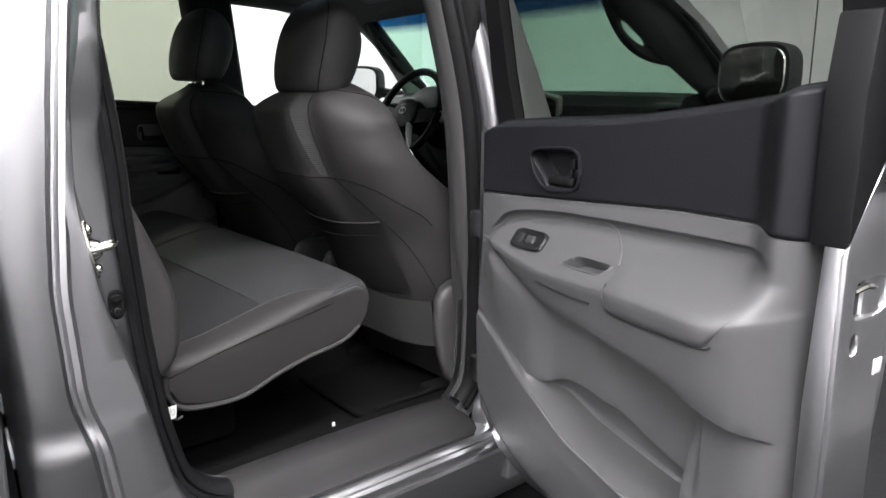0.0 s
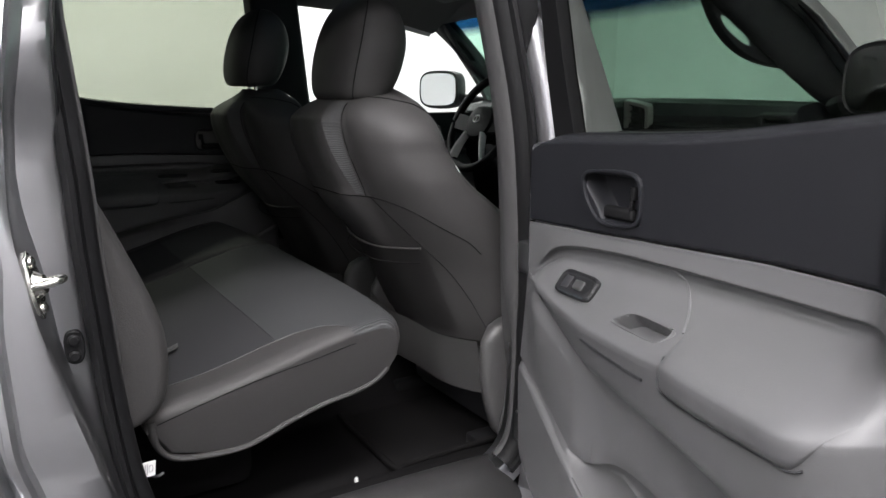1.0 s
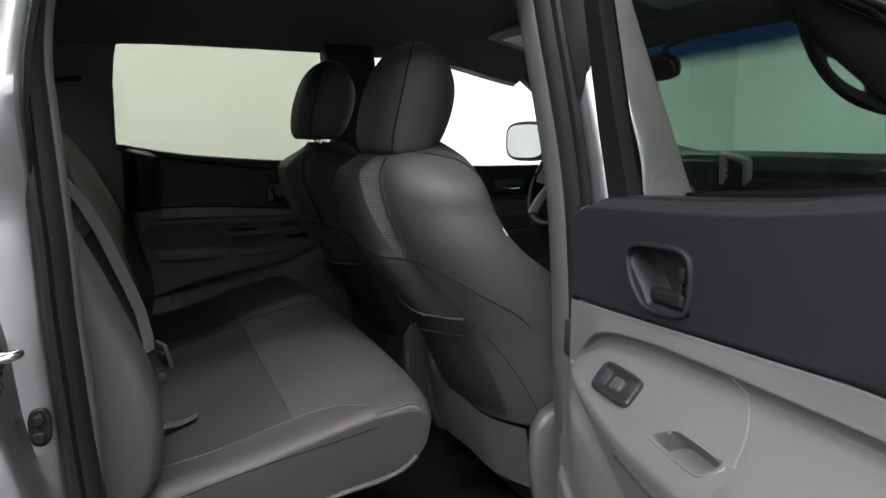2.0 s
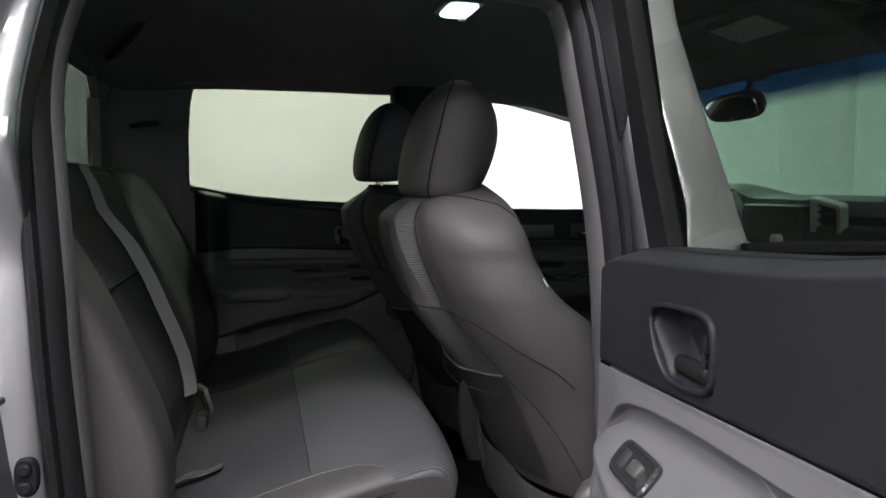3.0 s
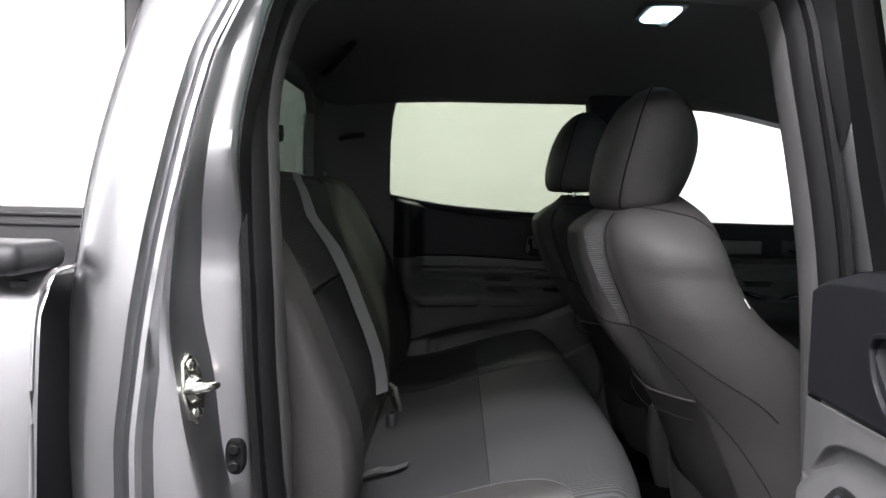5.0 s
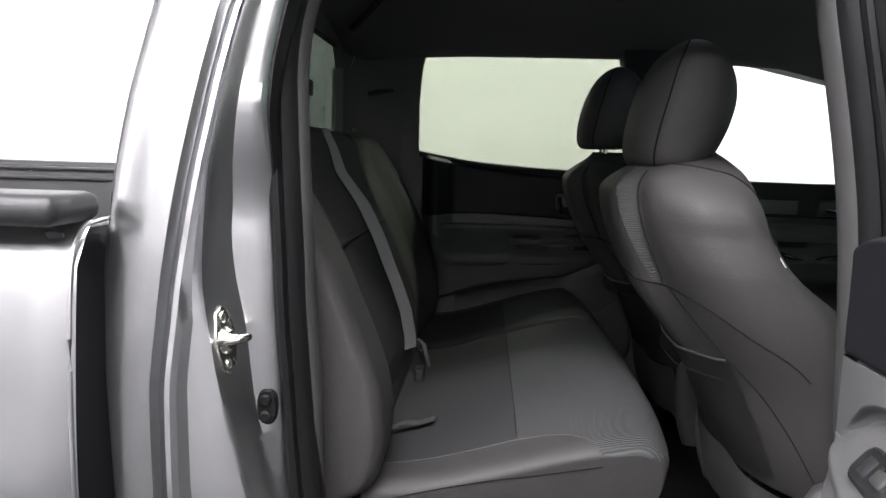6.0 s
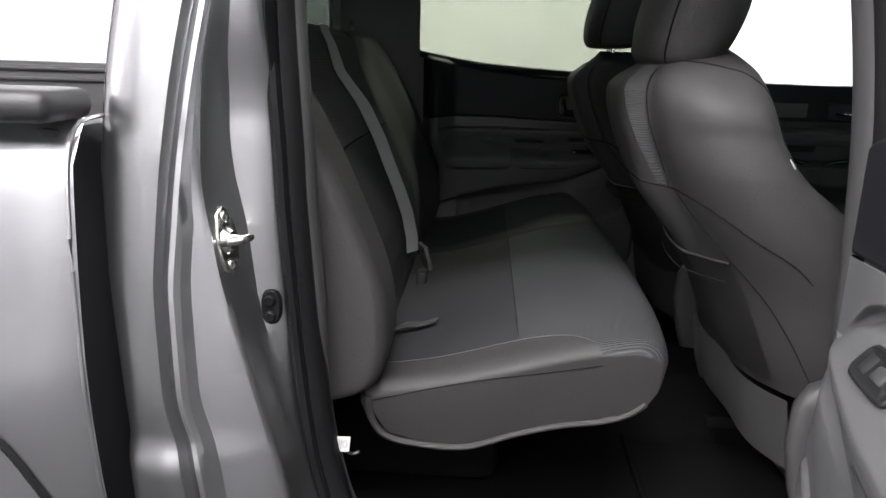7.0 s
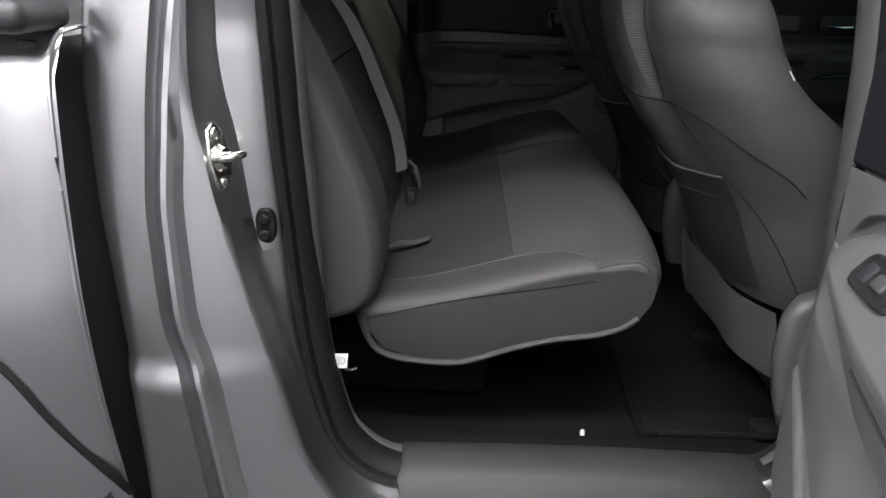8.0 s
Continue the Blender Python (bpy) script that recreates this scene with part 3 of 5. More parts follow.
# dome lamp
dome = part("dome_lamp", loft([[(x, y, z) for x, y in superellipse(1.069, -0.056, a, b, 28, 5)] for z, a, b in ((1.870, 0.049, 0.080), (1.854, 0.049, 0.080), (1.850, 0.045, 0.076))]), MID_TRIM, truck, "dome lamp, switched on")
part("lens", loft([[(x, y, z) for x, y in superellipse(1.069, -0.056, a, b, 28, 5)] for z, a, b in ((1.852, 0.037, 0.066), (1.846, 0.036, 0.064), (1.843, 0.031, 0.059))]), DOME, dome, "cold white glowing lens")
part("switch", box(1.085, 1.102, -0.010, 0.012, 1.838, 1.848, 0.003), SILVER_PL, dome)

# ---- left side wall of the cab, inside ----
LW = [(0.382, 1.432), (0.376, 1.50), (0.380, 1.60), (0.388, 1.70), (0.398, 1.745), (0.42, 1.757), (0.75, 1.766), (1.02, 1.764), (1.055, 1.755), (1.068, 1.72), (1.09, 1.50), (1.10, 1.385), (1.08, 1.372), (0.95, 1.374), (0.80, 1.381), (0.60, 1.396), (0.45, 1.415)]
LFW = [(1.235, 1.362), (1.225, 1.50), (1.205, 1.70), (1.215, 1.742), (1.24, 1.757), (1.42, 1.758), (1.58, 1.748), (1.736, 1.722), (1.84, 1.680), (1.93, 1.610), (2.03, 1.49), (2.11, 1.375), (2.10, 1.362), (1.7, 1.356)]
side_outline = [(0.08, 0.52), (2.35, 0.52), (2.40, 1.34), (2.18, 1.45), (2.03, 1.62), (1.88, 1.73), (1.70, 1.80), (0.2, 1.80), (0.08, 1.70)]
part("side_inner_left", slab(side_outline, 0.735, 0.765, "y", holes=[LW, LFW], r=0.006), LINER, truck, "dark inner side of the cab round its windows")
part("pillar_trim", grid(40, 9, lambda i, j: ([1.058, 1.064, 1.072, 1.09, 1.15, 1.215, 1.232, 1.240, 1.246][j] - 0.10 * (0.9 + 0.87 * i / 39 - 1.57), [0.736, 0.690, 0.678, 0.672, 0.668, 0.672, 0.678, 0.690, 0.736][j], 0.9 + 0.87 * i / 39)), DARK_TRIM, truck, "dark inner pillar cover between the side windows")
part("door_window", box(0.33, 1.14, 0.768, 0.774, 1.33, 1.80, 0), PRIVACY, truck, "grey-green privacy glass")
part("front_window", box(1.16, 2.2, 0.768, 0.773, 1.30, 1.80, 0), CLEAR, truck, "clear side glass")
part("window_sill", tube([(0.385, 0.735, 1.422), (0.6, 0.735, 1.388), (0.95, 0.735, 1.366), (1.09, 0.735, 1.366)], 0.011, 30, 8), BLACK, truck, "rubber glass wipe")
part("outer_skin", slab([(0.16, 0.44), (2.4, 0.44), (2.42, 1.33), (0.16, 1.33)], 0.86, 0.90, "y", r=0.01), PAINT, truck)
def front_panel_y(x, z):
    s = (x - 1.20) / 0.90
    arm = 0.060 * float(sm(1.118, 1.108, z) * sm(0.98, 1.06, z)) * float(sm(0.0, 0.10, s) * (1 - sm(0.62, 0.80, s)))
    return 0.717 - 0.026 * float(sm(1.222, 1.208, z)) - 0.022 * float(sm(1.182, 1.170, z)) - arm - 0.012 * float(sm(1.225, 1.24, z))
low = part("door_panel", grid(60, 70, lambda i, j: (1.20 + 0.90 * i / 59, front_panel_y(1.20 + 0.90 * i / 59, 0.62 + 0.62 * j / 69), 0.62 + 0.62 * j / 69)), GREY_TRIM, truck, "grey inner door panel with an armrest ledge")
part("belt_panel", grid(60, 16, lambda i, j: (1.20 + 0.90 * i / 59, front_panel_y(1.20 + 0.90 * i / 59, 1.243 + 0.007 * j), 1.243 + 0.112 * j / 15)), DARK_TRIM, truck, "black upper door panel")
for cx, ca in ((1.45, 0.08), (1.62, 0.05)):
    part("pull_cup", loft([[(x, y, z) for x, y in superellipse(cx, 0.668, a, b, 24, 3)] for z, a, b in ((1.170, ca, 0.018), (1.168, ca, 0.018), (1.15, ca * 0.85, 0.011))]), BLACK, low)
part("door_pull", box(1.50, 1.64, 0.696, 0.706, 1.255, 1.30, 0.004), MID_TRIM, truck, "flat grey plate on the door")
bezel = part("handle_bezel", box(1.70, 1.83, 0.690, 0.712, 1.25, 1.305, 0.01), BLACK, truck)
part("lever", tube([(1.725, 0.688, 1.272), (1.76, 0.682, 1.268), (1.80, 0.686, 1.270)], 0.006, 12, 8), CHROME, bezel, "chromed door lever")
part("arm_scoop", tube([(1.50, 0.668, 1.135), (1.58, 0.655, 1.128), (1.66, 0.65, 1.105), (1.73, 0.66, 1.118), (1.84, 0.675, 1.128)], 0.014, 30, 10, flat=0.5), GLOSS_BLACK, low, "glossy black armrest edge")
part("arm_well", box(1.56, 1.80, 0.668, 0.70, 1.03, 1.10, 0.012), BLACK, low, "dark well under the armrest")

# ---- windscreen, A pillars ----
part("windscreen", grid(16, 12, lambda i, j: (1.80 + 0.58 * j / 11 + 0.06 * (1 - ((i - 7.5) / 7.5) ** 2), -0.74 + 1.48 * i / 15, 1.735 - 0.39 * (j / 11) ** 0.95)), SCREEN, truck, "green tinted windscreen with a blue shade band")
part("header_trim", grid(16, 5, lambda i, j: (1.72 + 0.035 * j + 0.05 * (1 - ((i - 7.5) / 7.5) ** 2), -0.74 + 1.48 * i / 15, [1.80, 1.755, 1.728, 1.722, 1.74][j] - 0.02 * ((i - 7.5) / 7.5) ** 2)), LINER, truck, "dark trim over the windscreen")


def a_pillar(s):
    top, foot = (Vector((1.62, -0.695, 1.772)), Vector((2.32, -0.80, 1.352))) if s < 0 else (Vector((1.752, 0.70, 1.80)), Vector((2.27, 0.79, 1.36)))
    rings = []
    for i in range(24):
        t = i / 23
        c = top.lerp(foot, t)
        w = (0.056 + 0.014 * math.sin(math.pi * t)) * (1.0 if s < 0 else 0.5)
        rings.append([(c.x + w * 0.62 * math.cos(a), c.y + 0.045 * math.sin(a), c.z + w * 0.95 * math.cos(a)) for a in [2 * math.pi * k / 16 for k in range(16)]])
    p = part("a_pillar", loft(rings), DARK_TRIM, truck, "dark plastic windscreen pillar")
    d = (foot - top).normalized()
    q = Vector((d.z, 0, -d.x)).normalized()
    q = q if q.z < 0 else -q
    r = d.cross(q).normalized()
    o = top + d * 0.10
    out = [(0.0, 0.0)] + [(0.42 * k / 20, 0.020 + (0.090 if s < 0 else 0.022) * math.sin(math.pi * (k / 20) ** 0.85) ** 0.9) for k in range(1, 20)] + [(0.42, 0.0)]
    hole = [(0.17 + 0.068 * math.cos(2 * math.pi * k / 20), (0.070 if s < 0 else 0.028) + (0.021 if s < 0 else 0.009) * math.sin(2 * math.pi * k / 20) - 0.06 * 0.3 * math.cos(2 * math.pi * k / 20) * 0.2) for k in range(20)]
    bm = slab(out, -0.016, 0.016, "z", holes=[hole], r=0.007)
    bm.transform(Matrix(((d.x, q.x, r.x, o.x), (d.y, q.y, r.y, o.y - s * 0.03), (d.z, q.z, r.z, o.z), (0, 0, 0, 1))))
    part("grab_handle", bm, DARK_TRIM, p, "dark moulded grab handle")
a_pillar(-1)
a_pillar(1)

# ---- right front door, closed: sash, skin and glass ----
def outer_y(z):
    return -0.90 + inset(z) * 0.95


fd_out = [(1.128, 0.50), (2.36, 0.50), (2.40, 1.30), (2.20, 1.42), (2.02, 1.60), (1.84, 1.715), (1.62, 1.775), (1.14, 1.775), (1.115, 1.72), (1.16, 1.40)]
fd_win = [(1.256, 1.352), (1.244, 1.39), (1.214, 1.52), (1.190, 1.66), (1.188, 1.70), (1.205, 1.725), (1.40, 1.738), (1.60, 1.728), (1.78, 1.69), (1.95, 1.60), (2.10, 1.46), (2.20, 1.365), (2.18, 1.350), (1.8, 1.346), (1.30, 1.346)]
bm = slab(fd_out, -0.905, -0.845, "y", holes=[fd_win], r=0.008)
for k in range(25):
    bmesh.ops.bisect_plane(bm, geom=bm.verts[:] + bm.edges[:] + bm.faces[:], plane_co=(0, 0, 1.29 + 0.02 * k), plane_no=(0, 0, 1))
for v in bm.verts:
    v.co.y += inset(v.co.z) * 0.95
front_door = part("front_door", bm, PAINT, truck, "closed silver front door with painted window frame")
flat = front_door.modifiers.new("even", "WEIGHTED_NORMAL")
flat.weight, flat.keep_sharp = 100, True
wl = [(x, outer_y(z) + 0.012, z) for x, z in fd_win]
part("glass_seal", tube(wl + wl[:1], 0.0065, 120, 6, closed=True), RUBBER, front_door)
part("belt_moulding", tube([(1.24, -0.905, 1.340), (1.8, -0.905, 1.338), (2.2, -0.905, 1.340)], 0.012, 20, 8), RUBBER, front_door)
bm = grid(10, 10, lambda i, j: (1.17 + 1.1 * i / 9, outer_y(1.30 + 0.47 * j / 9) + 0.028, 1.30 + 0.47 * j / 9))
bmesh.ops.solidify(bm, geom=bm.faces[:], thickness=0.004)
part("door_glass", bm, CLEAR, front_door, "clear front door glass")
part("inner_panel", box(1.22, 2.25, -0.78, -0.72, 0.62, 1.335, 0.02), DARK_TRIM, front_door)

# ---- door mirrors ----
def door_mirror(s):
    mt = thing("door_mirror", "black housed door mirror on its arm", "mirror", pose(2.02 + 0.03 * s, s * 1.018, 1.455, 0, 0, 24 if s > 0 else -8), "door mirrors")
    rings = [[(x, s * y, z) for y, z in superellipse(0, 0, a, b, 28, 3.4)] for x, a, b in ((-0.055, 0.100, 0.076), (-0.062, 0.108, 0.082), (-0.045, 0.112, 0.086), (0.0, 0.106, 0.083), (0.05, 0.07, 0.065), (0.075, 0.04, 0.036))]
    part("housing", loft(rings), BLACK, mt)
    part("mirror_glass", loft([[(x, s * y, z) for y, z in superellipse(0, 0, a, b, 28, 3.6)] for x, a, b in ((-0.064, 0.098, 0.073), (-0.068, 0.096, 0.071))]), MIRROR, mt, "mirror glass")
    part("arm", tube([(0.0, -s * 0.09, -0.04), (0.02, -s * 0.14, -0.05), (0.05, -s * 0.20, -0.06)], 0.032, 10, 10, flat=0.8), BLACK, mt)
    return mt
door_mirror(-1)
door_mirror(1)
part("antenna", tube([(2.62, -0.86, 0.95), (2.62, -0.86, 1.98)], 0.0028, 6, 8), BLACK, truck, "thin black whip antenna")
def nose_ring(x):
    k = float(sm(2.42, 3.55, x))
    w, top, low = 0.86 - 0.10 * k ** 2, 1.205 - 0.10 * k - 0.06 * k ** 4, 0.60 - 0.06 * k
    half = [(0.0, top), (0.30, top - 0.004), (0.55, top - 0.015), (0.70, top - 0.045), (w - 0.05, top - 0.085), (w, top - 0.16), (w + 0.015, top - 0.28), (w + 0.01, low + 0.12), (w - 0.02, low), (0.4, low - 0.01), (0.0, low - 0.01)]
    return [(x, y, z) for y, z in half] + [(x, -y, z) for y, z in half[-2:0:-1]]
part("bonnet", loft([nose_ring(x) for x in (2.42, 2.5, 2.7, 2.9, 3.1, 3.3, 3.42, 3.50, 3.545, 3.56)]), PAINT, truck, "silver bonnet and wings")

# ---- load bed ----
def bed_y(x, z):
    """The bed's side is fullest at mid height and tucks in above and below."""
    arch = math.hypot((x + 0.62) / 0.62, (z - 0.50) / 0.46)
    flare = 0.028 * float(sm(1.35, 1.0, arch))
    y = -0.937 - flare + 0.03 * float(sm(1.27, 1.33, z)) + 0.22 * max(0.0, z - 1.0) ** 2 + 0.36 * max(0.0, 1.04 - z) ** 2
    return y + 0.014 * float(sm(0.108, 0.127, x))


def bed_point(i, j):
    x, z = -1.75 + 1.876 * (i / 39) ** 0.6, 0.56 + 0.765 * j / 29
    return (x, bed_y(x, z), z)


bm = grid(40, 30, bed_point)
part("bed_side", bm, PAINT, truck, "silver bed side panel")
part("bed_side", mirror_bm(grid(40, 30, bed_point)), PAINT, truck, "silver bed side panel")
part("arch_gap", tube([(x, bed_y(x, z) - 0.0005, z) for x, z in ((-0.20, 1.02), (-0.06, 0.965), (0.008, 0.914), (0.06, 0.82), (0.112, 0.73), (0.126, 0.68))], 0.006, 30, 6), RUBBER, truck, "dark seam round the wheel arch flare")
part("bed_front", box(0.075, 0.108, -0.90, 0.90, 0.56, 1.315, 0.012), BLACK, truck, "black front wall of the bed")
part("bed_lip", tube([(0.122, bed_y(0.122, z) + 0.001, z) for z in (0.60, 0.72, 0.84, 0.93)] + [(0.122, -0.925, 1.0), (0.121, -0.922, 1.15), (0.121, -0.912, 1.26), (0.126, -0.898, 1.310), (0.134, -0.875, 1.324), (0.138, -0.80, 1.326)], 0.0028, 30, 8), PAINT, truck, "rolled silver edge of the bed")
part("cab_back", box(0.105, 0.125, -0.68, 0.68, 0.5, 1.46, 0.01), BLACK, truck)
for s in (-1, 1):
    part("rail_cap", box(-1.75, 0.128, s * 0.90 - 0.055, s * 0.90 + 0.055, 1.322, 1.360, 0.016, 3), BLACK, truck, "black plastic bed rail cap")
part("bed_liner", box(-1.72, 0.09, 0.83, 0.87, 0.7, 1.335, 0.004), BLACK, truck, "black bed liner wall")
for z in (1.335, 1.30):
    part("liner_rib", box(-1.72, 0.08, 0.818, 0.834, z - 0.006, z + 0.006, 0.003), BLACK, truck)
part("bed_floor", box(-1.75, 0.10, -0.86, 0.86, 0.68, 0.71, 0.004), BLACK, truck)
part("tailgate", box(-1.80, -1.75, -0.90, 0.90, 0.60, 1.32, 0.015), PAINT, truck)
for wx in (-0.62, 2.63):
    for s in (-1, 1):
        rings = [[(wx + r * math.cos(a), s * y, GROUND + 0.38 + r * math.sin(a)) for a in [2 * math.pi * k / 40 for k in range(40)]] for y, r in ((0.64, 0.22), (0.64, 0.36), (0.66, 0.38), (0.86, 0.38), (0.885, 0.36), (0.88, 0.23), (0.84, 0.20))]
        wheel = part("wheel", loft(rings), RUBBER, truck, "black tyre on an alloy wheel")
        part("rim", loft([[(wx + r * math.cos(a), s * y, GROUND + 0.38 + r * math.sin(a)) for a in [2 * math.pi * k / 40 for k in range(40)]] for y, r in ((0.70, 0.21), (0.875, 0.225), (0.86, 0.10), (0.88, 0.05))]), SILVER_PL, wheel)

# ---- right rear door, swung open ----
DOOR = pose(1.025, -0.906, 0, 0, 0, -94.29)
door = thing("rear_door", "open silver rear door with a grey and black inner panel", "door", DOOR)

U_S, V_S = [0.03, 0.055, 0.07, 0.10, 0.16, 0.25, 0.35, 0.50, 0.64, 0.72], [1.124, 1.138, 1.157, 1.175, 1.185, 1.191, 1.192, 1.192, 1.190, 1.185]
U_L, V_L = [0.0, 0.05, 0.068, 0.152, 0.252, 0.406, 0.528, 0.627, 0.72], [1.110, 1.110, 1.108, 1.070, 1.030, 1.014, 0.993, 0.963, 0.93]
U_A, ARM = [0.025, 0.05, 0.08, 0.15, 0.25, 0.40, 0.53, 0.63, 0.68, 0.72], [0.0, 0.018, 0.034, 0.050, 0.068, 0.092, 0.108, 0.118, 0.100, 0.06]
U_T, V_T = [0.03, 0.07, 0.15, 0.25, 0.40, 0.45, 0.64, 0.72], [1.116, 1.120, 1.108, 1.096, 1.100, 1.106, 1.102, 1.12]
U_P, V_P = [0.0, 0.10, 0.20, 0.244, 0.30, 0.352, 0.44, 0.50, 0.62], [0.955, 0.915, 0.872, 0.858, 0.835, 0.813, 0.792, 0.778, 0.755]
U_B, BODY = [0.0, 0.05, 0.22, 0.35, 0.50, 0.60, 0.70], [0.012, 0.024, 0.066, 0.090, 0.10, 0.095, 0.075]


def dark_v(u):
    return smooth_ip(u, [0.0, 0.10, 0.25, 0.49, 0.64, 0.735], [1.205, 1.208, 1.215, 1.226, 1.224, 1.214])


def bottom_v(u):
    return smooth_ip(u, [0.0, 0.03, 0.06, 0.11, 0.18, 0.25, 0.40, 0.55, 0.65, 0.72], [0.75, 0.725, 0.69, 0.658, 0.632, 0.616, 0.60, 0.62, 0.68, 0.78])


def door_rows(u):
    """Control rows of the inner panel at u: (height, how far it stands out), from the bottom to the dark upper panel."""
    vs, vl, vt, vp = smooth_ip(u, U_S, V_S), smooth_ip(u, U_L, V_L), smooth_ip(u, U_T, V_T), smooth_ip(u, U_P, V_P)
    arm, body = smooth_ip(u, U_A, ARM), smooth_ip(u, U_B, BODY)
    vb, vd = bottom_v(u), dark_v(u)
    lip = float(sm(0.205, 0.285, u)) * (1 - float(sm(0.560, 0.600, u)))
    on = float(sm(0.035, 0.085, u))
    on2 = float(sm(0.0, 0.11, u))
    vh = smooth_ip(u, [0.0, 0.244, 0.28, 0.312, 0.37, 0.434, 0.50, 0.55, 0.60], [0.97, 0.866, 0.886, 0.894, 0.888, 0.865, 0.836, 0.82, 0.805])
    left = 1 - float(sm(0.375, 0.43, u))
    c = float(sm(0.615, 0.690, u))
    colw = 0.060
    low = []
    for v, w in ((vb, -0.035), (vb + 0.018, body * 0.35), (vb + 0.06, body * 0.85), (vp - 0.045, body), (vp - 0.006, body), (vp, body - 0.003),
                 (vp + 0.005, body - 0.008 - 0.03 * lip), (vp + 0.010, (body - 0.010) * (1 - lip) - 0.004 * lip), (max(vh, vp + 0.014), (body * 0.80) * (1 - lip) - 0.004 * lip),
                 (max(vh, vp + 0.014) + 0.003, (body * 0.78) * (1 - lip) + (0.024 + 0.012 * left) * lip), (vl - 0.035, (0.024 + 0.016 * left) * on2 + body * 0.12 * (1 - lip)), (vl - 0.004, arm * 0.55 + 0.008 * on2)):
        uc = 0.607 - 0.24 * max(0.0, 0.98 - v)
        k = float(sm(uc - 0.004, uc + 0.012, u))
        low.append((v, w * (1 - k) + (0.066 - 0.05 * float(sm(0.72, 0.60, v))) * k))
    up = []
    for v, w in ((vl + 0.003, arm - 0.008), (vt - 0.014, arm), (vt - 0.004, arm - 0.001), (vt + 0.006, arm - 0.010), (vt + (vs - vt) * 0.55, arm * 0.28), (vs - 0.016, -0.008), (vs - 0.004, -0.006),
                 (vs + 0.001, 0.006), (vs + 0.008, 0.004), (vd - 0.007, 0.0), (vd - 0.002, -0.0005), (vd - 0.0012, -0.0025)):
        top = v > vs - 0.02
        w = w * (on if top else 1.0)
        up.append((v, w * (1 - c) + max(colw, w if not top else 0.0) * c))
    rows = low + up
    edge = 1 - max(0.0, (u - 0.655) / 0.083) ** 2.2
    drop = 0.040 * float(sm(0.69, 0.740, u)) ** 2 + 0.022 * float(sm(0.014, 0.0, u))
    out = []
    last = -1.0
    for v, w in rows:
        v = max(v, last + 0.0006)
        out.append((v, w * edge - drop))
        last = v
    return out


def door_w(u, v):
    rows = door_rows(u)
    if v > rows[-1][0]:
        c = float(sm(0.615, 0.690, u))
        return (0.060 * c) * (1 - max(0.0, (u - 0.655) / 0.083) ** 2.2) - 0.040 * float(sm(0.69, 0.740, u)) ** 2 - 0.022 * float(sm(0.014, 0.0, u))
    return ip(v, [r[0] for r in rows], [r[1] for r in rows])


def top_v(u):
    return smooth_ip(u, [-0.02, 0.02, 0.05, 0.14, 0.25, 0.37, 0.50, 0.62, 0.70, 0.74], [1.315, 1.343, 1.352, 1.357, 1.361, 1.368, 1.384, 1.402, 1.417, 1.425])


us = [0.14 * i / 28 for i in range(28)] + [0.14 + 0.27 * i / 130 for i in range(130)] + [0.41 + 0.328 * i / 65 for i in range(66)]
NU = len(us)


def dense_profile(u, per=9):
    """The control rows of the panel, subdivided and softened."""
    rows = door_rows(u)
    pts = []
    for (v0, w0), (v1, w1) in zip(rows, rows[1:]):
        for k in range(per):
            pts.append([v0 + (v1 - v0) * k / per, w0 + (w1 - w0) * k / per])
    pts.append(list(rows[-1]))
    for turn in range(5):
        ws = [p[1] for p in pts]
        vs_ = [p[0] for p in pts]
        for k in range(1, len(pts) - 6):
            if turn > 0 and 4 * per - 2 <= k <= 9 * per + 3 and 0.255 < u < 0.575:
                continue  # the pocket keeps its crisp edges
            d0, d1 = vs_[k] - vs_[k - 1], vs_[k + 1] - vs_[k]
            flat = (ws[k - 1] * d1 + ws[k + 1] * d0) / max(d0 + d1, 1e-9)
            pts[k][1] = 0.4 * ws[k] + 0.6 * flat
    return pts


PROFILES = [dense_profile(u) for u in us]


def grey_point(i, j):
    v, w = PROFILES[i][j]
    return (us[i], -w, v)


NV = len(PROFILES[0])

def on_panel(u, v, lift=0.0):
    return Vector((u, -door_w(u, v) - lift, v))


def panel_frame(u, v):
    p = on_panel(u, v)
    a = (on_panel(u + 0.03, v) - on_panel(u - 0.03, v)).normalized()
    b = on_panel(u, v + 0.012) - on_panel(u, v - 0.012)
    n = a.cross(b).normalized()
    if n.y > 0:
        n = -n
    b = n.cross(a).normalized()
    if b.z < 0:
        b = -b
    return p, a, b, n


bm = grid(NU, NV, grey_point)
CUP = [(0.297, 1.1125), (0.330, 1.1300), (0.417, 1.1300), (0.397, 1.1135)]
CUP_C = (0.360, 1.1215)
cup_n = panel_frame(*CUP_C)[3]


def cup_outline(grow, n=40):
    """The rounded outline of the grab cup in the arm, as (u, v), grown about its middle."""
    out = []
    for k in range(4):
        p, q, r = Vector(CUP[k - 1]), Vector(CUP[k]), Vector(CUP[(k + 1) % 4])
        for t in [j / (n // 4) for j in range(n // 4)]:
            a, b = (p + q) / 2, (q + r) / 2
            out.append(a * (1 - t) ** 3 + q * (3 * t * (1 - t) ** 2 + 3 * t * t * (1 - t)) + b * t ** 3)
    return [(CUP_C[0] + (o.x - CUP_C[0]) * grow, CUP_C[1] + (o.y - CUP_C[1]) * grow) for o in out]


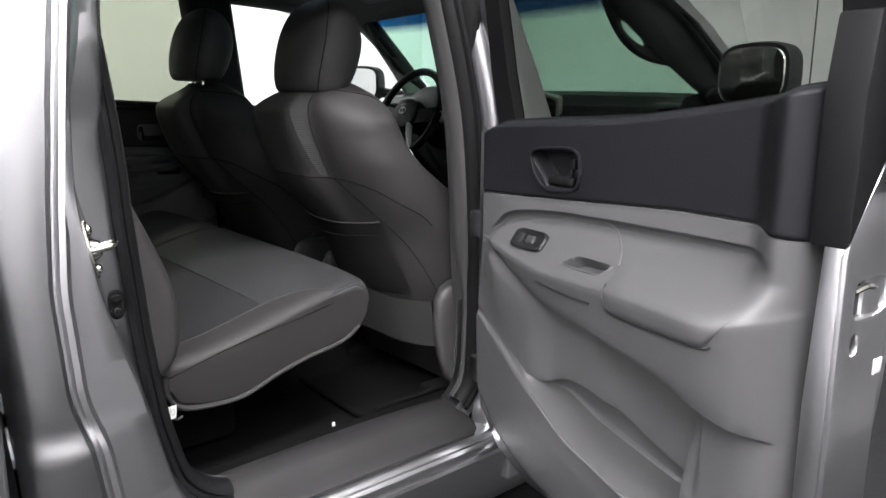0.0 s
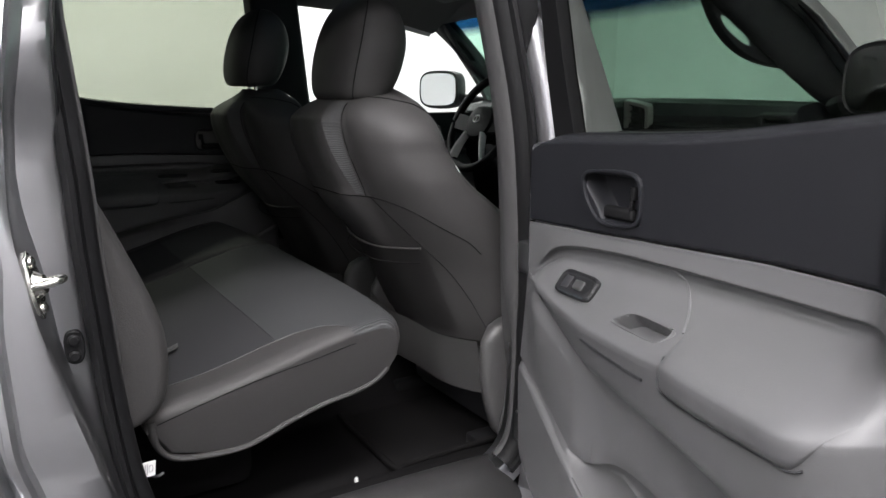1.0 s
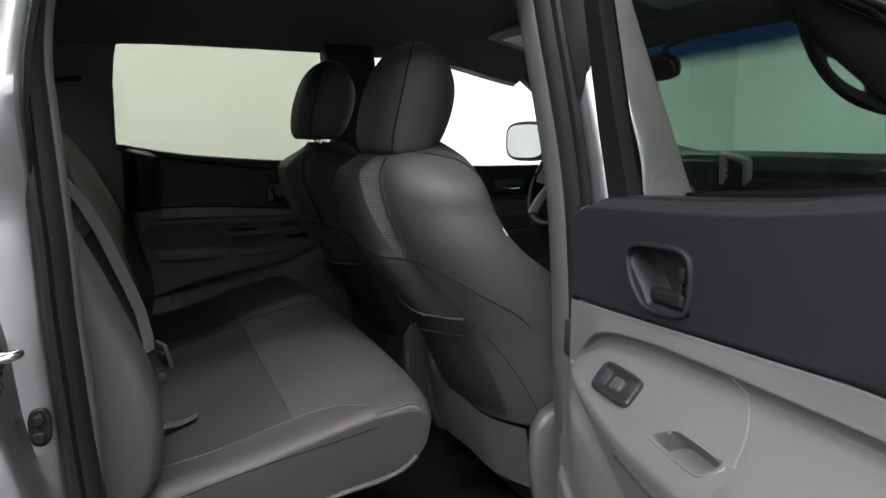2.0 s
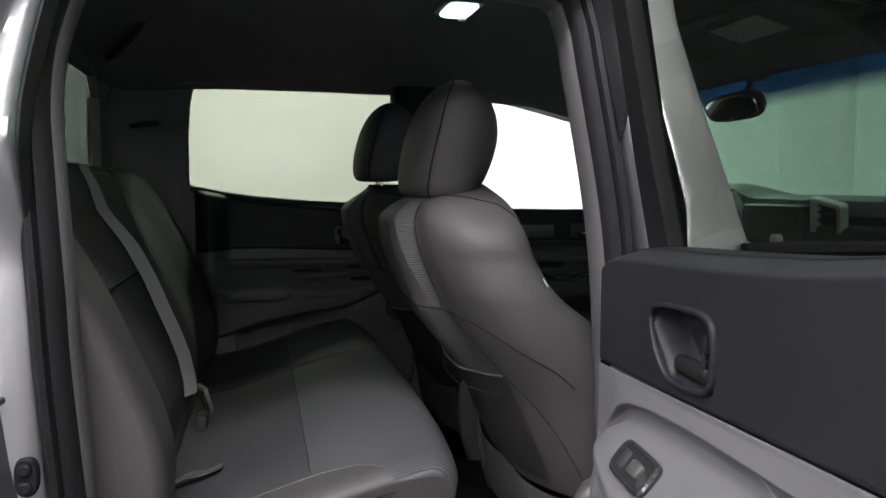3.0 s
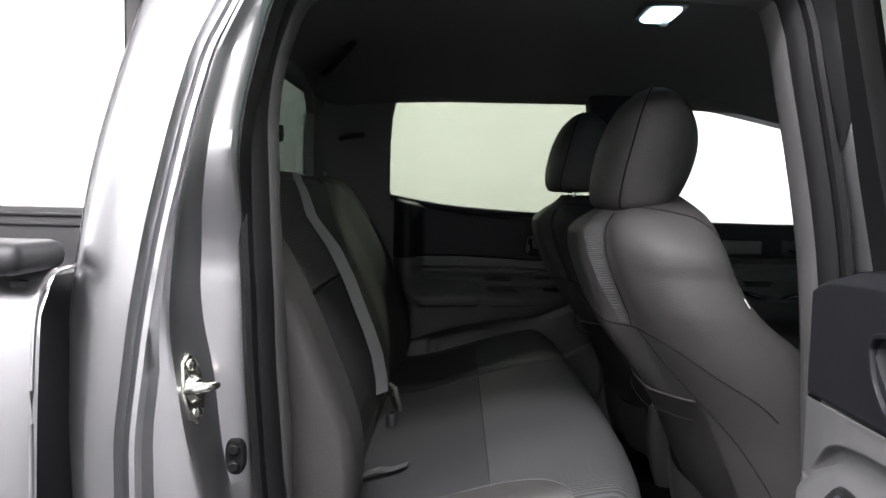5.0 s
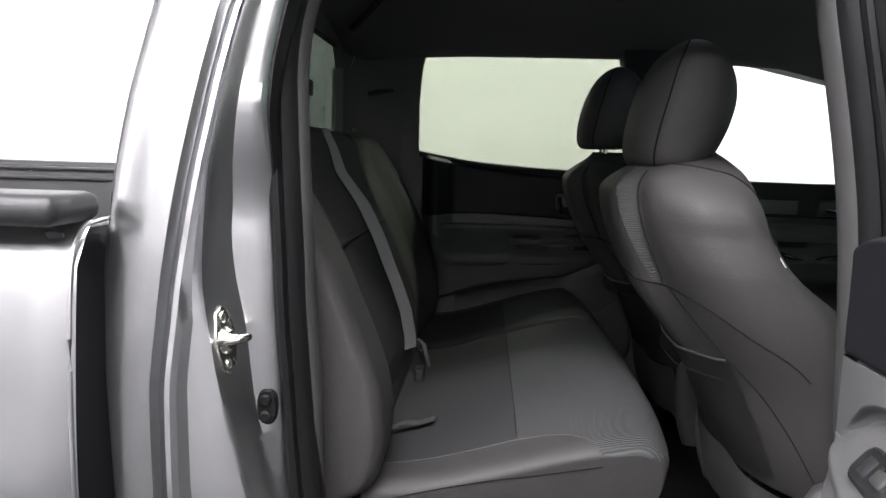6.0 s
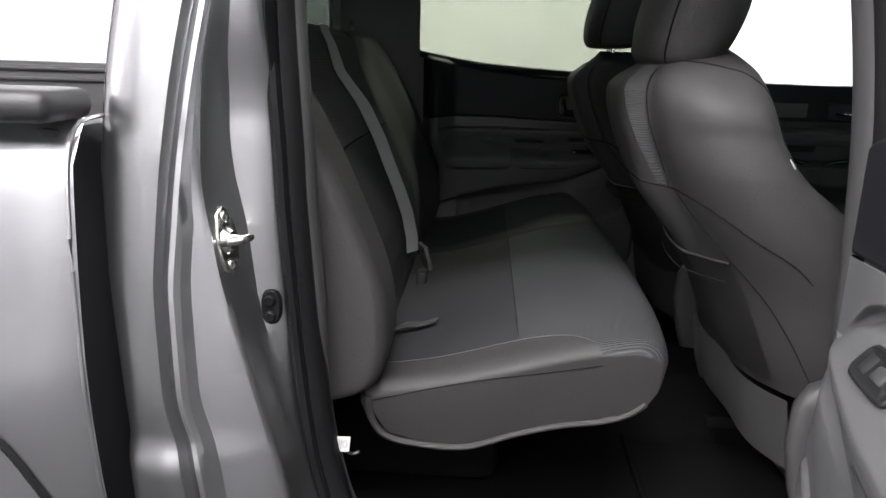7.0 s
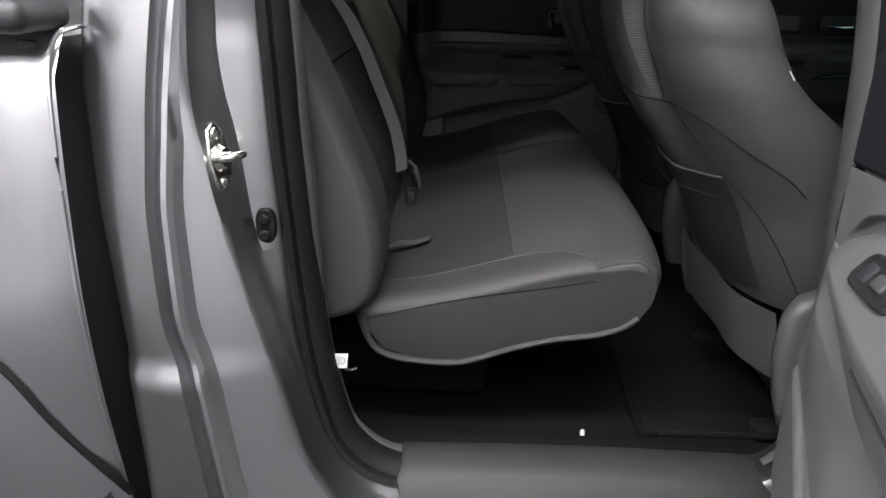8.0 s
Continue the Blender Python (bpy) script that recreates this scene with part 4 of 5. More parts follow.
def inside(u, v, loop):
    hit = False
    for (u0, v0), (u1, v1) in zip(loop, loop[1:] + loop[:1]):
        if (v0 > v) != (v1 > v) and u < (u1 - u0) * (v - v0) / (v1 - v0) + u0:
            hit = not hit
    return hit


cut = cup_outline(1.02)
gone = [f for f in bm.faces if abs(f.calc_center_median().x - 0.36) < 0.08 and inside(f.calc_center_median().x, f.calc_center_median().z, cut)]
bmesh.ops.delete(bm, geom=gone, context="FACES")
panel = part("trim_panel", bm, GREY_TRIM, door, "light grey moulded door trim with armrest and map pocket")

rings = []
for grow, lift in ((1.13, -0.0004), (1.09, 0.0012), (1.02, 0.0010), (0.97, -0.003), (0.93, -0.014), (0.84, -0.021)):
    rings.append([on_panel(u, v) + cup_n * lift for u, v in cup_outline(grow)])
cup = loft(rings, caps=False)
cup.verts.ensure_lookup_table()
cup.faces.new(cup.verts[-40:])
part("grab_cup", cup, GREY_TRIM, panel, "grey moulded grab cup in the arm")

HU0, HU1, HV0, HV1 = 0.152, 0.288, 1.229, 1.307


def handle_mask(u, v):
    """One inside the recess of the door pull, a rounded shape with a slanting front side."""
    left = HU0 + 0.004 + 0.045 * float(sm(HV1 - 0.01, HV0, v))
    return float(sm(left, left + 0.010, u) * (1 - sm(HU1 - 0.014, HU1 - 0.005, u)) * sm(HV0 + 0.004, HV0 + 0.012, v) * (1 - sm(HV1 - 0.012, HV1 - 0.004, v)))


def dark_point(i, j, nv=110):
    u = us[i]
    b, t = dark_v(u) + 0.0015, top_v(u)
    v = b + (t - b) * j / (nv - 1)
    w = door_w(u, v) - 0.002 * float(sm(b + 0.004, b, v)) - 0.035 * float(sm(t - 0.018, t, v)) ** 2
    w -= 0.034 * handle_mask(u, v)
    return (u, -w, v)


upper = part("upper_panel", grid(NU, 110, dark_point), DARK_TRIM, door, "black grained upper door trim")
# top ledge of the panel back to the glass
part("glass_wipe", grid(60, 4, lambda i, j: (0.738 * i / 59, [0.034, 0.07, 0.10, 0.112][j], top_v(0.738 * i / 59) + [0.0, 0.002, -0.002, -0.02][j])), RUBBER, door, "black glass wipe strip")

# inner handle: bezel, lever
bez = [(0.156, 1.289), (0.168, 1.302), (0.215, 1.307), (0.262, 1.307), (0.282, 1.296), (0.286, 1.268), (0.282, 1.243), (0.264, 1.232), (0.215, 1.228), (0.191, 1.234), (0.167, 1.258)]
BC = (0.224, 1.269)
wide = [(BC[0] + (u - BC[0]) * 1.03, BC[1] + (v - BC[1]) * 1.05) for u, v in [(c.x, c.z) for c in curve_pts([(u, 0, v) for u, v in bez] + [(bez[0][0], 0, bez[0][1])], 50)[:-1]]]
thin = [(BC[0] + (u - BC[0]) * 0.90, BC[1] + (v - BC[1]) * 0.87) for u, v in wide]
part("inner_handle", slab(wide, -0.005, 0.004, "y", holes=[thin], r=0.002), DARK_TRIM, upper, "black door release in its recess")
part("lever", box(0.198, 0.262, 0.004, 0.018, 1.237, 1.256, 0.006, 3), RUBBER, upper, "black pull lever")
part("lever_arm", tube([(0.252, 0.012, 1.248), (0.259, 0.006, 1.262), (0.262, 0.004, 1.288)], 0.004, 16, 8), GLOSS_BLACK, upper)
part("lock_knob", box(0.262, 0.271, -0.002, 0.010, 1.270, 1.289, 0.003), RUBBER, upper, "black lock slider")


# window switch
p, a, b, n = panel_frame(0.190, 1.133)
M = Matrix((( a.x, b.x, n.x, p.x), (a.y, b.y, n.y, p.y), (a.z, b.z, n.z, p.z), (0, 0, 0, 1)))
bm = loft([[(x, y, z) for x, y in superellipse(0, 0, aa, bb, 28, 5)] for z, aa, bb in ((-0.012, 0.046, 0.021), (0.004, 0.046, 0.021), (0.006, 0.043, 0.018), (0.0045, 0.038, 0.014))])
bm.transform(M)
sw = part("window_switch", bm, GLOSS_BLACK, panel, "black window switch plate")
bm = box(-0.004, 0.018, -0.008, 0.008, 0.0, 0.008, 0.003)
bm.transform(M)
part("rocker", bm, ROCKER_PL, sw, "satin rocker key")
bm = box(-0.034, -0.014, -0.011, 0.011, 0.0, 0.006, 0.003)
bm.transform(M)
part("blank", bm, BLACK, sw)

# seams and pads of the arm
def seam_on(pts, r, mat, parent, lift=0.0005, n=40, name="seam"):
    cs = curve_pts([(u, 0, v) for u, v in pts], n)
    return part(name, tube([on_panel(c.x, c.z, lift) for c in cs], r, n, 6), mat, parent)


seam_on([(0.248, 1.072), (0.30, 1.070), (0.36, 1.069), (0.401, 1.070)], 0.0022, BLACK, panel)
seam_on([(0.346, 1.188), (0.38, 1.17), (0.41, 1.15), (0.428, 1.132)], 0.0015, MID_TRIM, panel)
seam_on([(u, smooth_ip(u, U_L, V_L) - 0.004) for u in (0.09, 0.152, 0.2, 0.252, 0.33, 0.406, 0.47, 0.528, 0.58, 0.625)], 0.0025, BLACK, panel, 0.0, 60)


def pad_point(i, j):
    s, t = i / 39, j / 23
    u = 0.432 + 0.238 * s
    v1 = smooth_ip(u, U_T, V_T) + 0.048 * (1 - 0.25 * s)
    v0 = 1.064 + 0.012 * abs(2 * s - 1) ** 6 + 0.045 * float(sm(0.80, 1.0, s))
    v = v0 + (v1 - v0) * t
    e = min(1.0, 6 * min(s, 1 - s, t * 1.2, (1 - t) * 0.6))
    return on_panel(u, v, 0.0006 + 0.008 * math.sqrt(max(e, 0)) * (1 - float(sm(0.45, 1.0, t))) * (1 - float(sm(0.72, 1.0, s))))


part("arm_pad", grid(40, 24, pad_point), GREY_TRIM, panel, "padded grey armrest top")
edge = [on_panel(0.432, 1.110, 0.002), on_panel(0.434, 1.085, 0.002), on_panel(0.452, 1.066, 0.002), on_panel(0.54, 1.064, 0.002), on_panel(0.62, 1.064, 0.002), on_panel(0.640, 1.070, 0.001)]
# dark tube along the pad's seam, standing in for the shade in its groove
part("pad_seam", tube(edge, 0.0015, 60, 6), BLACK, panel)
part("pocket_lip", tube([on_panel(u, smooth_ip(u, U_P, V_P) - 0.003, 0.001) for u in (0.245, 0.27, 0.30, 0.352, 0.40, 0.44, 0.50, 0.56, 0.585)], 0.004, 50, 8), GREY_TRIM, panel)

# painted shell, with its edge faces, and the black window frame
shell_out = [(-0.055, 0.80), (-0.045, 0.70), (0.02, 0.62), (0.12, 0.575), (0.25, 0.56), (0.50, 0.565), (0.62, 0.61), (0.70, 0.70), (0.745, 0.82), (0.758, 1.0), (0.762, 1.20), (0.764, 1.34), (-0.05, 1.335), (-0.055, 1.1)]
part("door_shell", slab(shell_out, 0.038, 0.145, "y", r=0.014), PAINT, door, "silver painted door shell")
edge_face = part("edge_face", slab([(-0.026, 0.80), (-0.030, 1.0), (-0.033, 1.205), (-0.026, 1.232), (0.040, 1.316), (0.055, 1.325), (0.10, 1.327), (0.10, 0.78)], 0.752, 0.766, "x",
                                    holes=[superellipse(0.046, 1.143, 0.046, 0.026, 20, 5), superellipse(0.012, 1.083, 0.011, 0.015, 12, 2.4)], r=0.003), PAINT_IN, door, "silver painted door edge with latch opening")
part("edge_return", slab([(0.730, 0.80), (0.760, 0.80), (0.760, 1.222), (0.735, 1.215), (0.728, 1.0)], -0.033, -0.026, "y", r=0.003), PAINT_IN, door)
part("latch", box(0.735, 0.752, 0.0, 0.095, 1.115, 1.172, 0.004), BLACK, edge_face, "black latch in the door edge")
part("latch_claw", tube([(0.757, 0.012, 1.152), (0.760, 0.04, 1.157), (0.757, 0.07, 1.150)], 0.005, 14, 8), CHROME, edge_face, "steel latch claw")
part("edge_plug", box(0.742, 0.752, -0.002, 0.026, 1.064, 1.102, 0.003), RUBBER, edge_face)
part("edge_label", box(0.762, 0.7675, 0.074, 0.097, 1.028, 1.050, 0.001), LABEL, edge_face, "white paper sticker")
part("corner_cover", slab([(-0.036, 1.212), (0.036, 1.320), (0.12, 1.335), (0.10, 1.50), (-0.02, 1.50), (-0.036, 1.40)], 0.715, 0.768, "x", r=0.006), RUBBER, door, "black cover at the foot of the window post")


def frame_bar(pts, w0, w1, name, mat, label=""):
    """A bar of the window frame that leans in towards its top. pts: (u, v, half width)"""
    rings = []
    for u, v, h in pts:
        lean = 0.085 * (v - 1.34) / 0.36
        rings.append([(u - h, w0 - lean, v), (u - h * 0.9, w0 - lean - 0.006, v), (u + h * 0.9, w0 - lean - 0.006, v), (u + h, w0 - lean, v), (u + h, w1 - lean, v), (u - h, w1 - lean, v)])
    return part(name, loft(rings), mat, door, label)


frame_bar([(-0.030, 1.30, 0.034), (-0.026, 1.45, 0.028), (-0.014, 1.60, 0.023), (-0.001, 1.76, 0.019)], 0.105, 0.124, "frame_front", RUBBER, "black window frame post")
frame_bar([(-0.060, 1.30, 0.010), (-0.052, 1.45, 0.010), (-0.036, 1.60, 0.010), (-0.020, 1.76, 0.010)], 0.112, 0.145, "frame_edge", RUBBER)
frame_bar([(0.770, 1.28, 0.062), (0.768, 1.42, 0.060), (0.762, 1.60, 0.056), (0.755, 1.78, 0.05)], 0.045, 0.135, "frame_rear", RUBBER, "black covered rear window post")
part("frame_top", tube([(0.0, 0.025, 1.76), (0.2, 0.025, 1.77), (0.5, 0.025, 1.775), (0.76, 0.03, 1.77)], 0.028, 20, 8), BLACK, door)
bm = grid(8, 12, lambda i, j: (-0.02 + 0.76 * i / 7, 0.120 - 0.085 * ((1.30 + 0.47 * j / 11) - 1.34) / 0.36, 1.30 + 0.47 * j / 11))
bmesh.ops.solidify(bm, geom=bm.faces[:], thickness=0.004)
part("door_glass", bm, DOOR_GLASS, door, "grey-green privacy glass, wound up")
for z in (0.78, 1.12):
    part("hinge", box(-0.085, -0.04, 0.04, 0.10, z - 0.03, z + 0.03, 0.006), PAINT_IN, door)

# ---- left rear door, closed: the same inner panel mirrored ----
left_door = thing("rear_door", "closed rear door with a grey and black inner panel", "door")
TO_LEFT = Matrix(((-1, 0, 0, 1.128), (0, 1, 0, 0.712), (0, 0, 1, 0), (0, 0, 0, 1)))


def mirrored(ob, parent):
    me = ob.data.copy()
    me.transform(TO_LEFT)
    me.flip_normals()
    o = new(ob.name.split(".")[0], me)
    o.parent = parent
    if "label" in ob:
        o["label"] = ob["label"]
    for child in ob.children:
        mirrored(child, o)


mirrored(panel, left_door)
mirrored(upper, left_door)


def ledge_row(x):
    e = 0.022 * (1 - float(sm(0.40, 0.46, x))) + 0.02 * float(sm(0.93, 0.99, x))
    rise = 0.012 * float(sm(0.80, 0.95, x))
    return [(x, 0.725, 1.170 + rise), (x, 0.702 + e, 1.166 + rise), (x, 0.690 + e, 1.160 + rise), (x, 0.668 + e, 1.142 + rise), (x, 0.664 + e, 1.134 + rise), (x, 0.672 + e, 1.120 + rise), (x, 0.725, 1.105 + rise)]


ledge = part("arm_ledge", grid(50, 7, lambda i, j: ledge_row(0.40 + 0.59 * i / 49)[j]), GREY_TRIM, left_door, "grey sloping arm ledge with two grip slots")
for cx, half in ((0.755, 0.046), (0.915, 0.032)):
    hole = loft([[(x, y, z) for x, y in superellipse(0, 0, a, b, 24, 3)] for z, a, b in ((-0.004, half + 0.003, 0.0105), (0.002, half + 0.002, 0.0095), (0.0022, half - 0.002, 0.0065), (-0.008, half - 0.004, 0.005))])
    hole.transform(pose(cx, 0.679, 1.152 + 0.012 * float(sm(0.80, 0.95, cx)), -38, 0, 0))
    part("grip_slot", hole, BLACK, ledge, "dark grip slot")

# ---- front seats ----
SZ = [0.80, 0.87, 0.94, 1.00, 1.06, 1.12, 1.18, 1.24, 1.30, 1.345, 1.38, 1.405, 1.422, 1.432]
S_REAR = [1.120, 1.090, 1.060, 1.034, 1.006, 0.978, 0.945, 0.914, 0.889, 0.878, 0.876, 0.882, 0.895, 0.915]
S_FRONT = [1.360, 1.370, 1.375, 1.375, 1.350, 1.310, 1.232, 1.146, 1.110, 1.090, 1.072, 1.056, 1.040, 1.020]
S_HALF = [0.250, 0.258, 0.262, 0.262, 0.260, 0.257, 0.254, 0.248, 0.2335, 0.231, 0.220, 0.205, 0.182, 0.145]


def seat_half(z):
    """Half the width of the backrest, rounded off over the shoulders."""
    if z < 1.325:
        return ip(z, SZ, S_HALF)
    return 0.231 * max(1 - ((z - 1.325) / 0.1135) ** 1.75, 0.0) ** (1 / 1.75)


def seat_ring(z, n=120):
    xr, xf, h = smooth_ip(z, SZ, S_REAR), smooth_ip(z, SZ, S_FRONT), seat_half(z)
    out = []
    for k in range(n):
        a = 2 * math.pi * k / n
        c, s = math.cos(a), math.sin(a)
        y = h * math.copysign(abs(s) ** 0.62, s)
        d = (xf - xr) / 2
        x = (xr + xf) / 2 + d * math.copysign(abs(c) ** 0.55, c)
        if c < 0:
            x += 0.040 * (abs(y) / h) ** 2 * float(sm(1.16, 1.02, z))
            x += 0.034 * (abs(y) / h) ** 3 + 0.006 * (1 - float(sm(0.075, 0.115, abs(y)))) * float(sm(1.19, 1.225, z)) - 0.006 * float(sm(0.10, 0.16, abs(y))) * float(sm(1.12, 1.3, z))
            x -= 0.042 * float(sm(-0.105, -0.04, y)) * (1 - 0.45 * float(sm(0.14, 0.25, y))) * float(sm(1.0, 1.2, z)) * (1 - float(sm(1.36, 1.43, z)))
        else:
            x -= (0.055 * (1 - (abs(y) / h) ** 2.5)) * float(sm(1.42, 1.3, z))
        out.append((x, y, z))
    return out


def seat_back_x(y, z):
    """Rear face of the backrest at y, z."""
    mid_x = (smooth_ip(z, SZ, S_REAR) + smooth_ip(z, SZ, S_FRONT)) / 2 - 0.01
    rear = sorted((p[1], p[0]) for p in seat_ring(z, 160) if p[0] < mid_x)
    return float(np.interp(y, [p[0] for p in rear], [p[1] for p in rear]))


def headrest(parent, lift):
    hz = [-0.012, -0.006, 0.012, 0.06, 0.11, 0.15, 0.18, 0.20, 0.212, 0.216]
    rear = [0.890, 0.878, 0.868, 0.870, 0.882, 0.897, 0.915, 0.934, 0.952, 0.966]
    front = [0.985, 1.000, 1.018, 1.040, 1.052, 1.046, 1.032, 1.013, 0.996, 0.980]
    ha = [(f - r) / 2 for r, f in zip(rear, front)]
    hx = [(f + r) / 2 for r, f in zip(rear, front)]
    hb = [0.098, 0.112, 0.122, 0.131, 0.132, 0.125, 0.112, 0.090, 0.060, 0.024]
    rings = []
    for z, a, b, x in zip(hz, ha, hb, hx):
        rings.append([(px, py, 1.415 + lift + z) for px, py in superellipse(x, 0, a, b, 40, 2.5)])
    bm = loft(rings)
    ob = part("headrest", bm, CLOTH, parent, "grey cloth headrest")
    mod = ob.modifiers.new("soft", "SUBSURF")
    mod.levels = mod.render_levels = 2
    for s in (-1, 1):
        pts = [(x - 0.60 * a, s * b * 0.875, 1.415 + lift + z) for z, a, b, x in zip(hz, ha, hb, hx)][1:-1]
        part("seam", tube(pts, 0.0013, 40, 6), SEAM, ob)
        part("post", tube([(0.945, s * 0.035 + 0.0, 1.40), (0.945, s * 0.035, 1.43 + lift)], 0.006, 6, 10), CHROME, ob, "chromed post")
    return ob


def front_seat(m, lift, label):
    st = thing("front_seat", label, "seat", m, "front seats")
    zz = fine_rows(0.866, 1.398, 120) + [1.40 + 0.0383 * (1 - (1 - k / 36) ** 2) for k in range(37)]
    back = part("backrest", loft([seat_ring(z) for z in zz]), CLOTH, st, "grey cloth backrest with a shaped rear shell")
    headrest(st, lift)
    # ribbed insert strip on the upper back, and seams
    def strip(i, j):
        z = 1.205 + 0.20 * i / 29
        y = -0.088 + (0.012 + 0.022 * (i / 29) ** 0.7) * j / 5
        return (seat_back_x(y, z) - 0.003, y, z)
    part("ribbed_strip", grid(30, 6, strip), RIBS_STRIP, st, "fine ribbed light grey cloth strip")
    def back_line(pts, r, mat, name="seam", n=36, off=0.0005):
        cs = curve_pts([(y, 0, z) for y, z in pts], n)
        return part(name, tube([(seat_back_x(c.x, c.z) - off, c.x, c.z) for c in cs], r, n, 6), mat, st)
    back_line([(0.20, 1.20), (0.10, 1.203), (0.0, 1.203), (-0.10, 1.200), (-0.165, 1.193), (-0.21, 1.17), (-0.243, 1.12), (-0.25, 1.08)], 0.0013, SEAM)
    back_line([(-0.10, 1.20), (-0.15, 1.14), (-0.19, 1.06), (-0.215, 0.97), (-0.225, 0.885)], 0.0010, SEAM)
    back_line([(-0.09, 1.203), (-0.092, 1.25), (-0.09, 1.32), (-0.088, 1.40)], 0.0011, SEAM)
    part("side_clip", tube([(seat_ring(z, 120)[97][0], seat_ring(z, 120)[97][1] - 0.001, z) for z in (1.272, 1.265, 1.258)], 0.0011, 8, 6), SILVER_PL, st, "small satin clip on the seat edge")
    piping = []
    for z, turn in ((1.412, 215), (1.411, 242), (1.408, 259), (1.403, 273), (1.397, 283), (1.385, 292), (1.372, 300), (1.352, 304), (1.322, 303), (1.29, 297)):
        piping.append(Vector(seat_ring(z, 360)[turn]) + Vector((-0.0005, -0.0005, 0.0005)))
    part("shoulder_piping", tube(piping, 0.0012, 50, 6), SEAM, st)
    # map pocket
    def pocket(i, j):
        y = 0.201 - 0.374 * i / 39
        sag = 0.018 * (1 - ((y - 0.0) / 0.205) ** 2)
        zt = 1.095 - sag
        zb_ = 0.89
        z = zb_ + (zt - zb_) * j / 19
        off = 0.003 + 0.007 * math.sin(math.pi * min(1, (j / 19) * 0.7 + 0.15)) * (1 - ((y) / 0.21) ** 4)
        return (seat_back_x(y, z) - off, y, z)
    bm = grid(40, 20, pocket)
    bmesh.ops.solidify(bm, geom=bm.faces[:], thickness=0.004)
    pk = part("map_pocket", bm, CLOTH, st, "grey cloth seat-back pocket")
    rim = [pocket(i, 19) for i in range(0, 40, 3)]
    part("pocket_hem", tube([(x, y, z) for x, y, z in rim], 0.0028, 50, 8), CLOTH, pk)
    part("pocket_hem", tube([(x - 0.001, y, z - 0.032) for x, y, z in [pocket(i, 19) for i in range(0, 40, 3)]], 0.0011, 50, 6), SEAM, pk)
    # lower skirt and outboard hinge cover
    bm = grid(30, 14, lambda i, j: (1.082 + 0.026 * (abs(i - 14.5) / 14.5) ** 4 + 0.022 * (1 - j / 13) + 0.003 * math.sin(i * 0.5), 0.262 - 0.524 * i / 29, 0.752 + 0.125 * j / 13 + 0.012 * (abs(i - 14.5) / 14.5) ** 3))
    bmesh.ops.solidify(bm, geom=bm.faces[:], thickness=0.012)
    part("skirt", bm, SKIRT, st, "grey cloth skirt under the backrest")
    for s in (-1, 1):
        rings = [[(1.205 + x, s * (0.262 + y), z0) for x, y in superellipse(0, 0.012, a, 0.024, 24, 3)] for z0, a in ((0.66, 0.040), (0.68, 0.058), (0.74, 0.078), (0.82, 0.092), (0.89, 0.088), (0.92, 0.070), (0.932, 0.04))]
        part("hinge_cover", loft(rings), SEAT_PL, st, "grey plastic recliner cover")
    # cushion and base
    rings = []
    for k, y in enumerate((-0.262, -0.255, -0.235, -0.16, 0.0, 0.16, 0.235, 0.255, 0.262)):
        e = 0.028 * (1 - (1 - (abs(y) / 0.262) ** 8))
        up = 0.02 * (abs(y) / 0.25) ** 4
        prof = [(1.16, 0.80), (1.15, 0.90), (1.20, 0.945 + up), (1.35, 0.945 + up), (1.50, 0.965 + up), (1.60, 0.975 + up), (1.655, 0.955), (1.67, 0.90), (1.655, 0.83), (1.60, 0.80)]
        rings.append([(1.41 + (x - 1.41) * (1 - e), y, 0.88 + (z - 0.88) * (1 - e * 2)) for x, z in prof])
    ob = part("cushion", loft(rings), CLOTH, st, "grey cloth seat cushion")
    mod = ob.modifiers.new("soft", "SUBSURF")
    mod.levels = mod.render_levels = 2
    part("base", box(1.22, 1.60, -0.22, 0.22, 0.62, 0.82, 0.02), BLACK, st)
    for s in (-1, 1):
        part("rail", box(1.14, 1.68, s * 0.20 - 0.025, s * 0.20 + 0.025, 0.588, 0.635, 0.008), RUBBER, st)
    return st


front_seat(pose(0, -0.375, 0), 0.0, "grey cloth front passenger seat with a seat-back pocket")
front_seat(pose(0, 0.360, 0), 0.042, "grey cloth driver seat with its headrest raised")

# ---- rear bench ----
bench = thing("rear_bench_seat", "grey cloth rear bench seat with a ribbed insert", "seat")


def cushion_top(x, y):
    s = (x - 0.42) / 0.52
    z = 0.890 + 0.105 * float(sm(0.0, 0.95, s)) - 0.012 * float(sm(0.85, 1.05, s))
    return z


TOP_N = 95


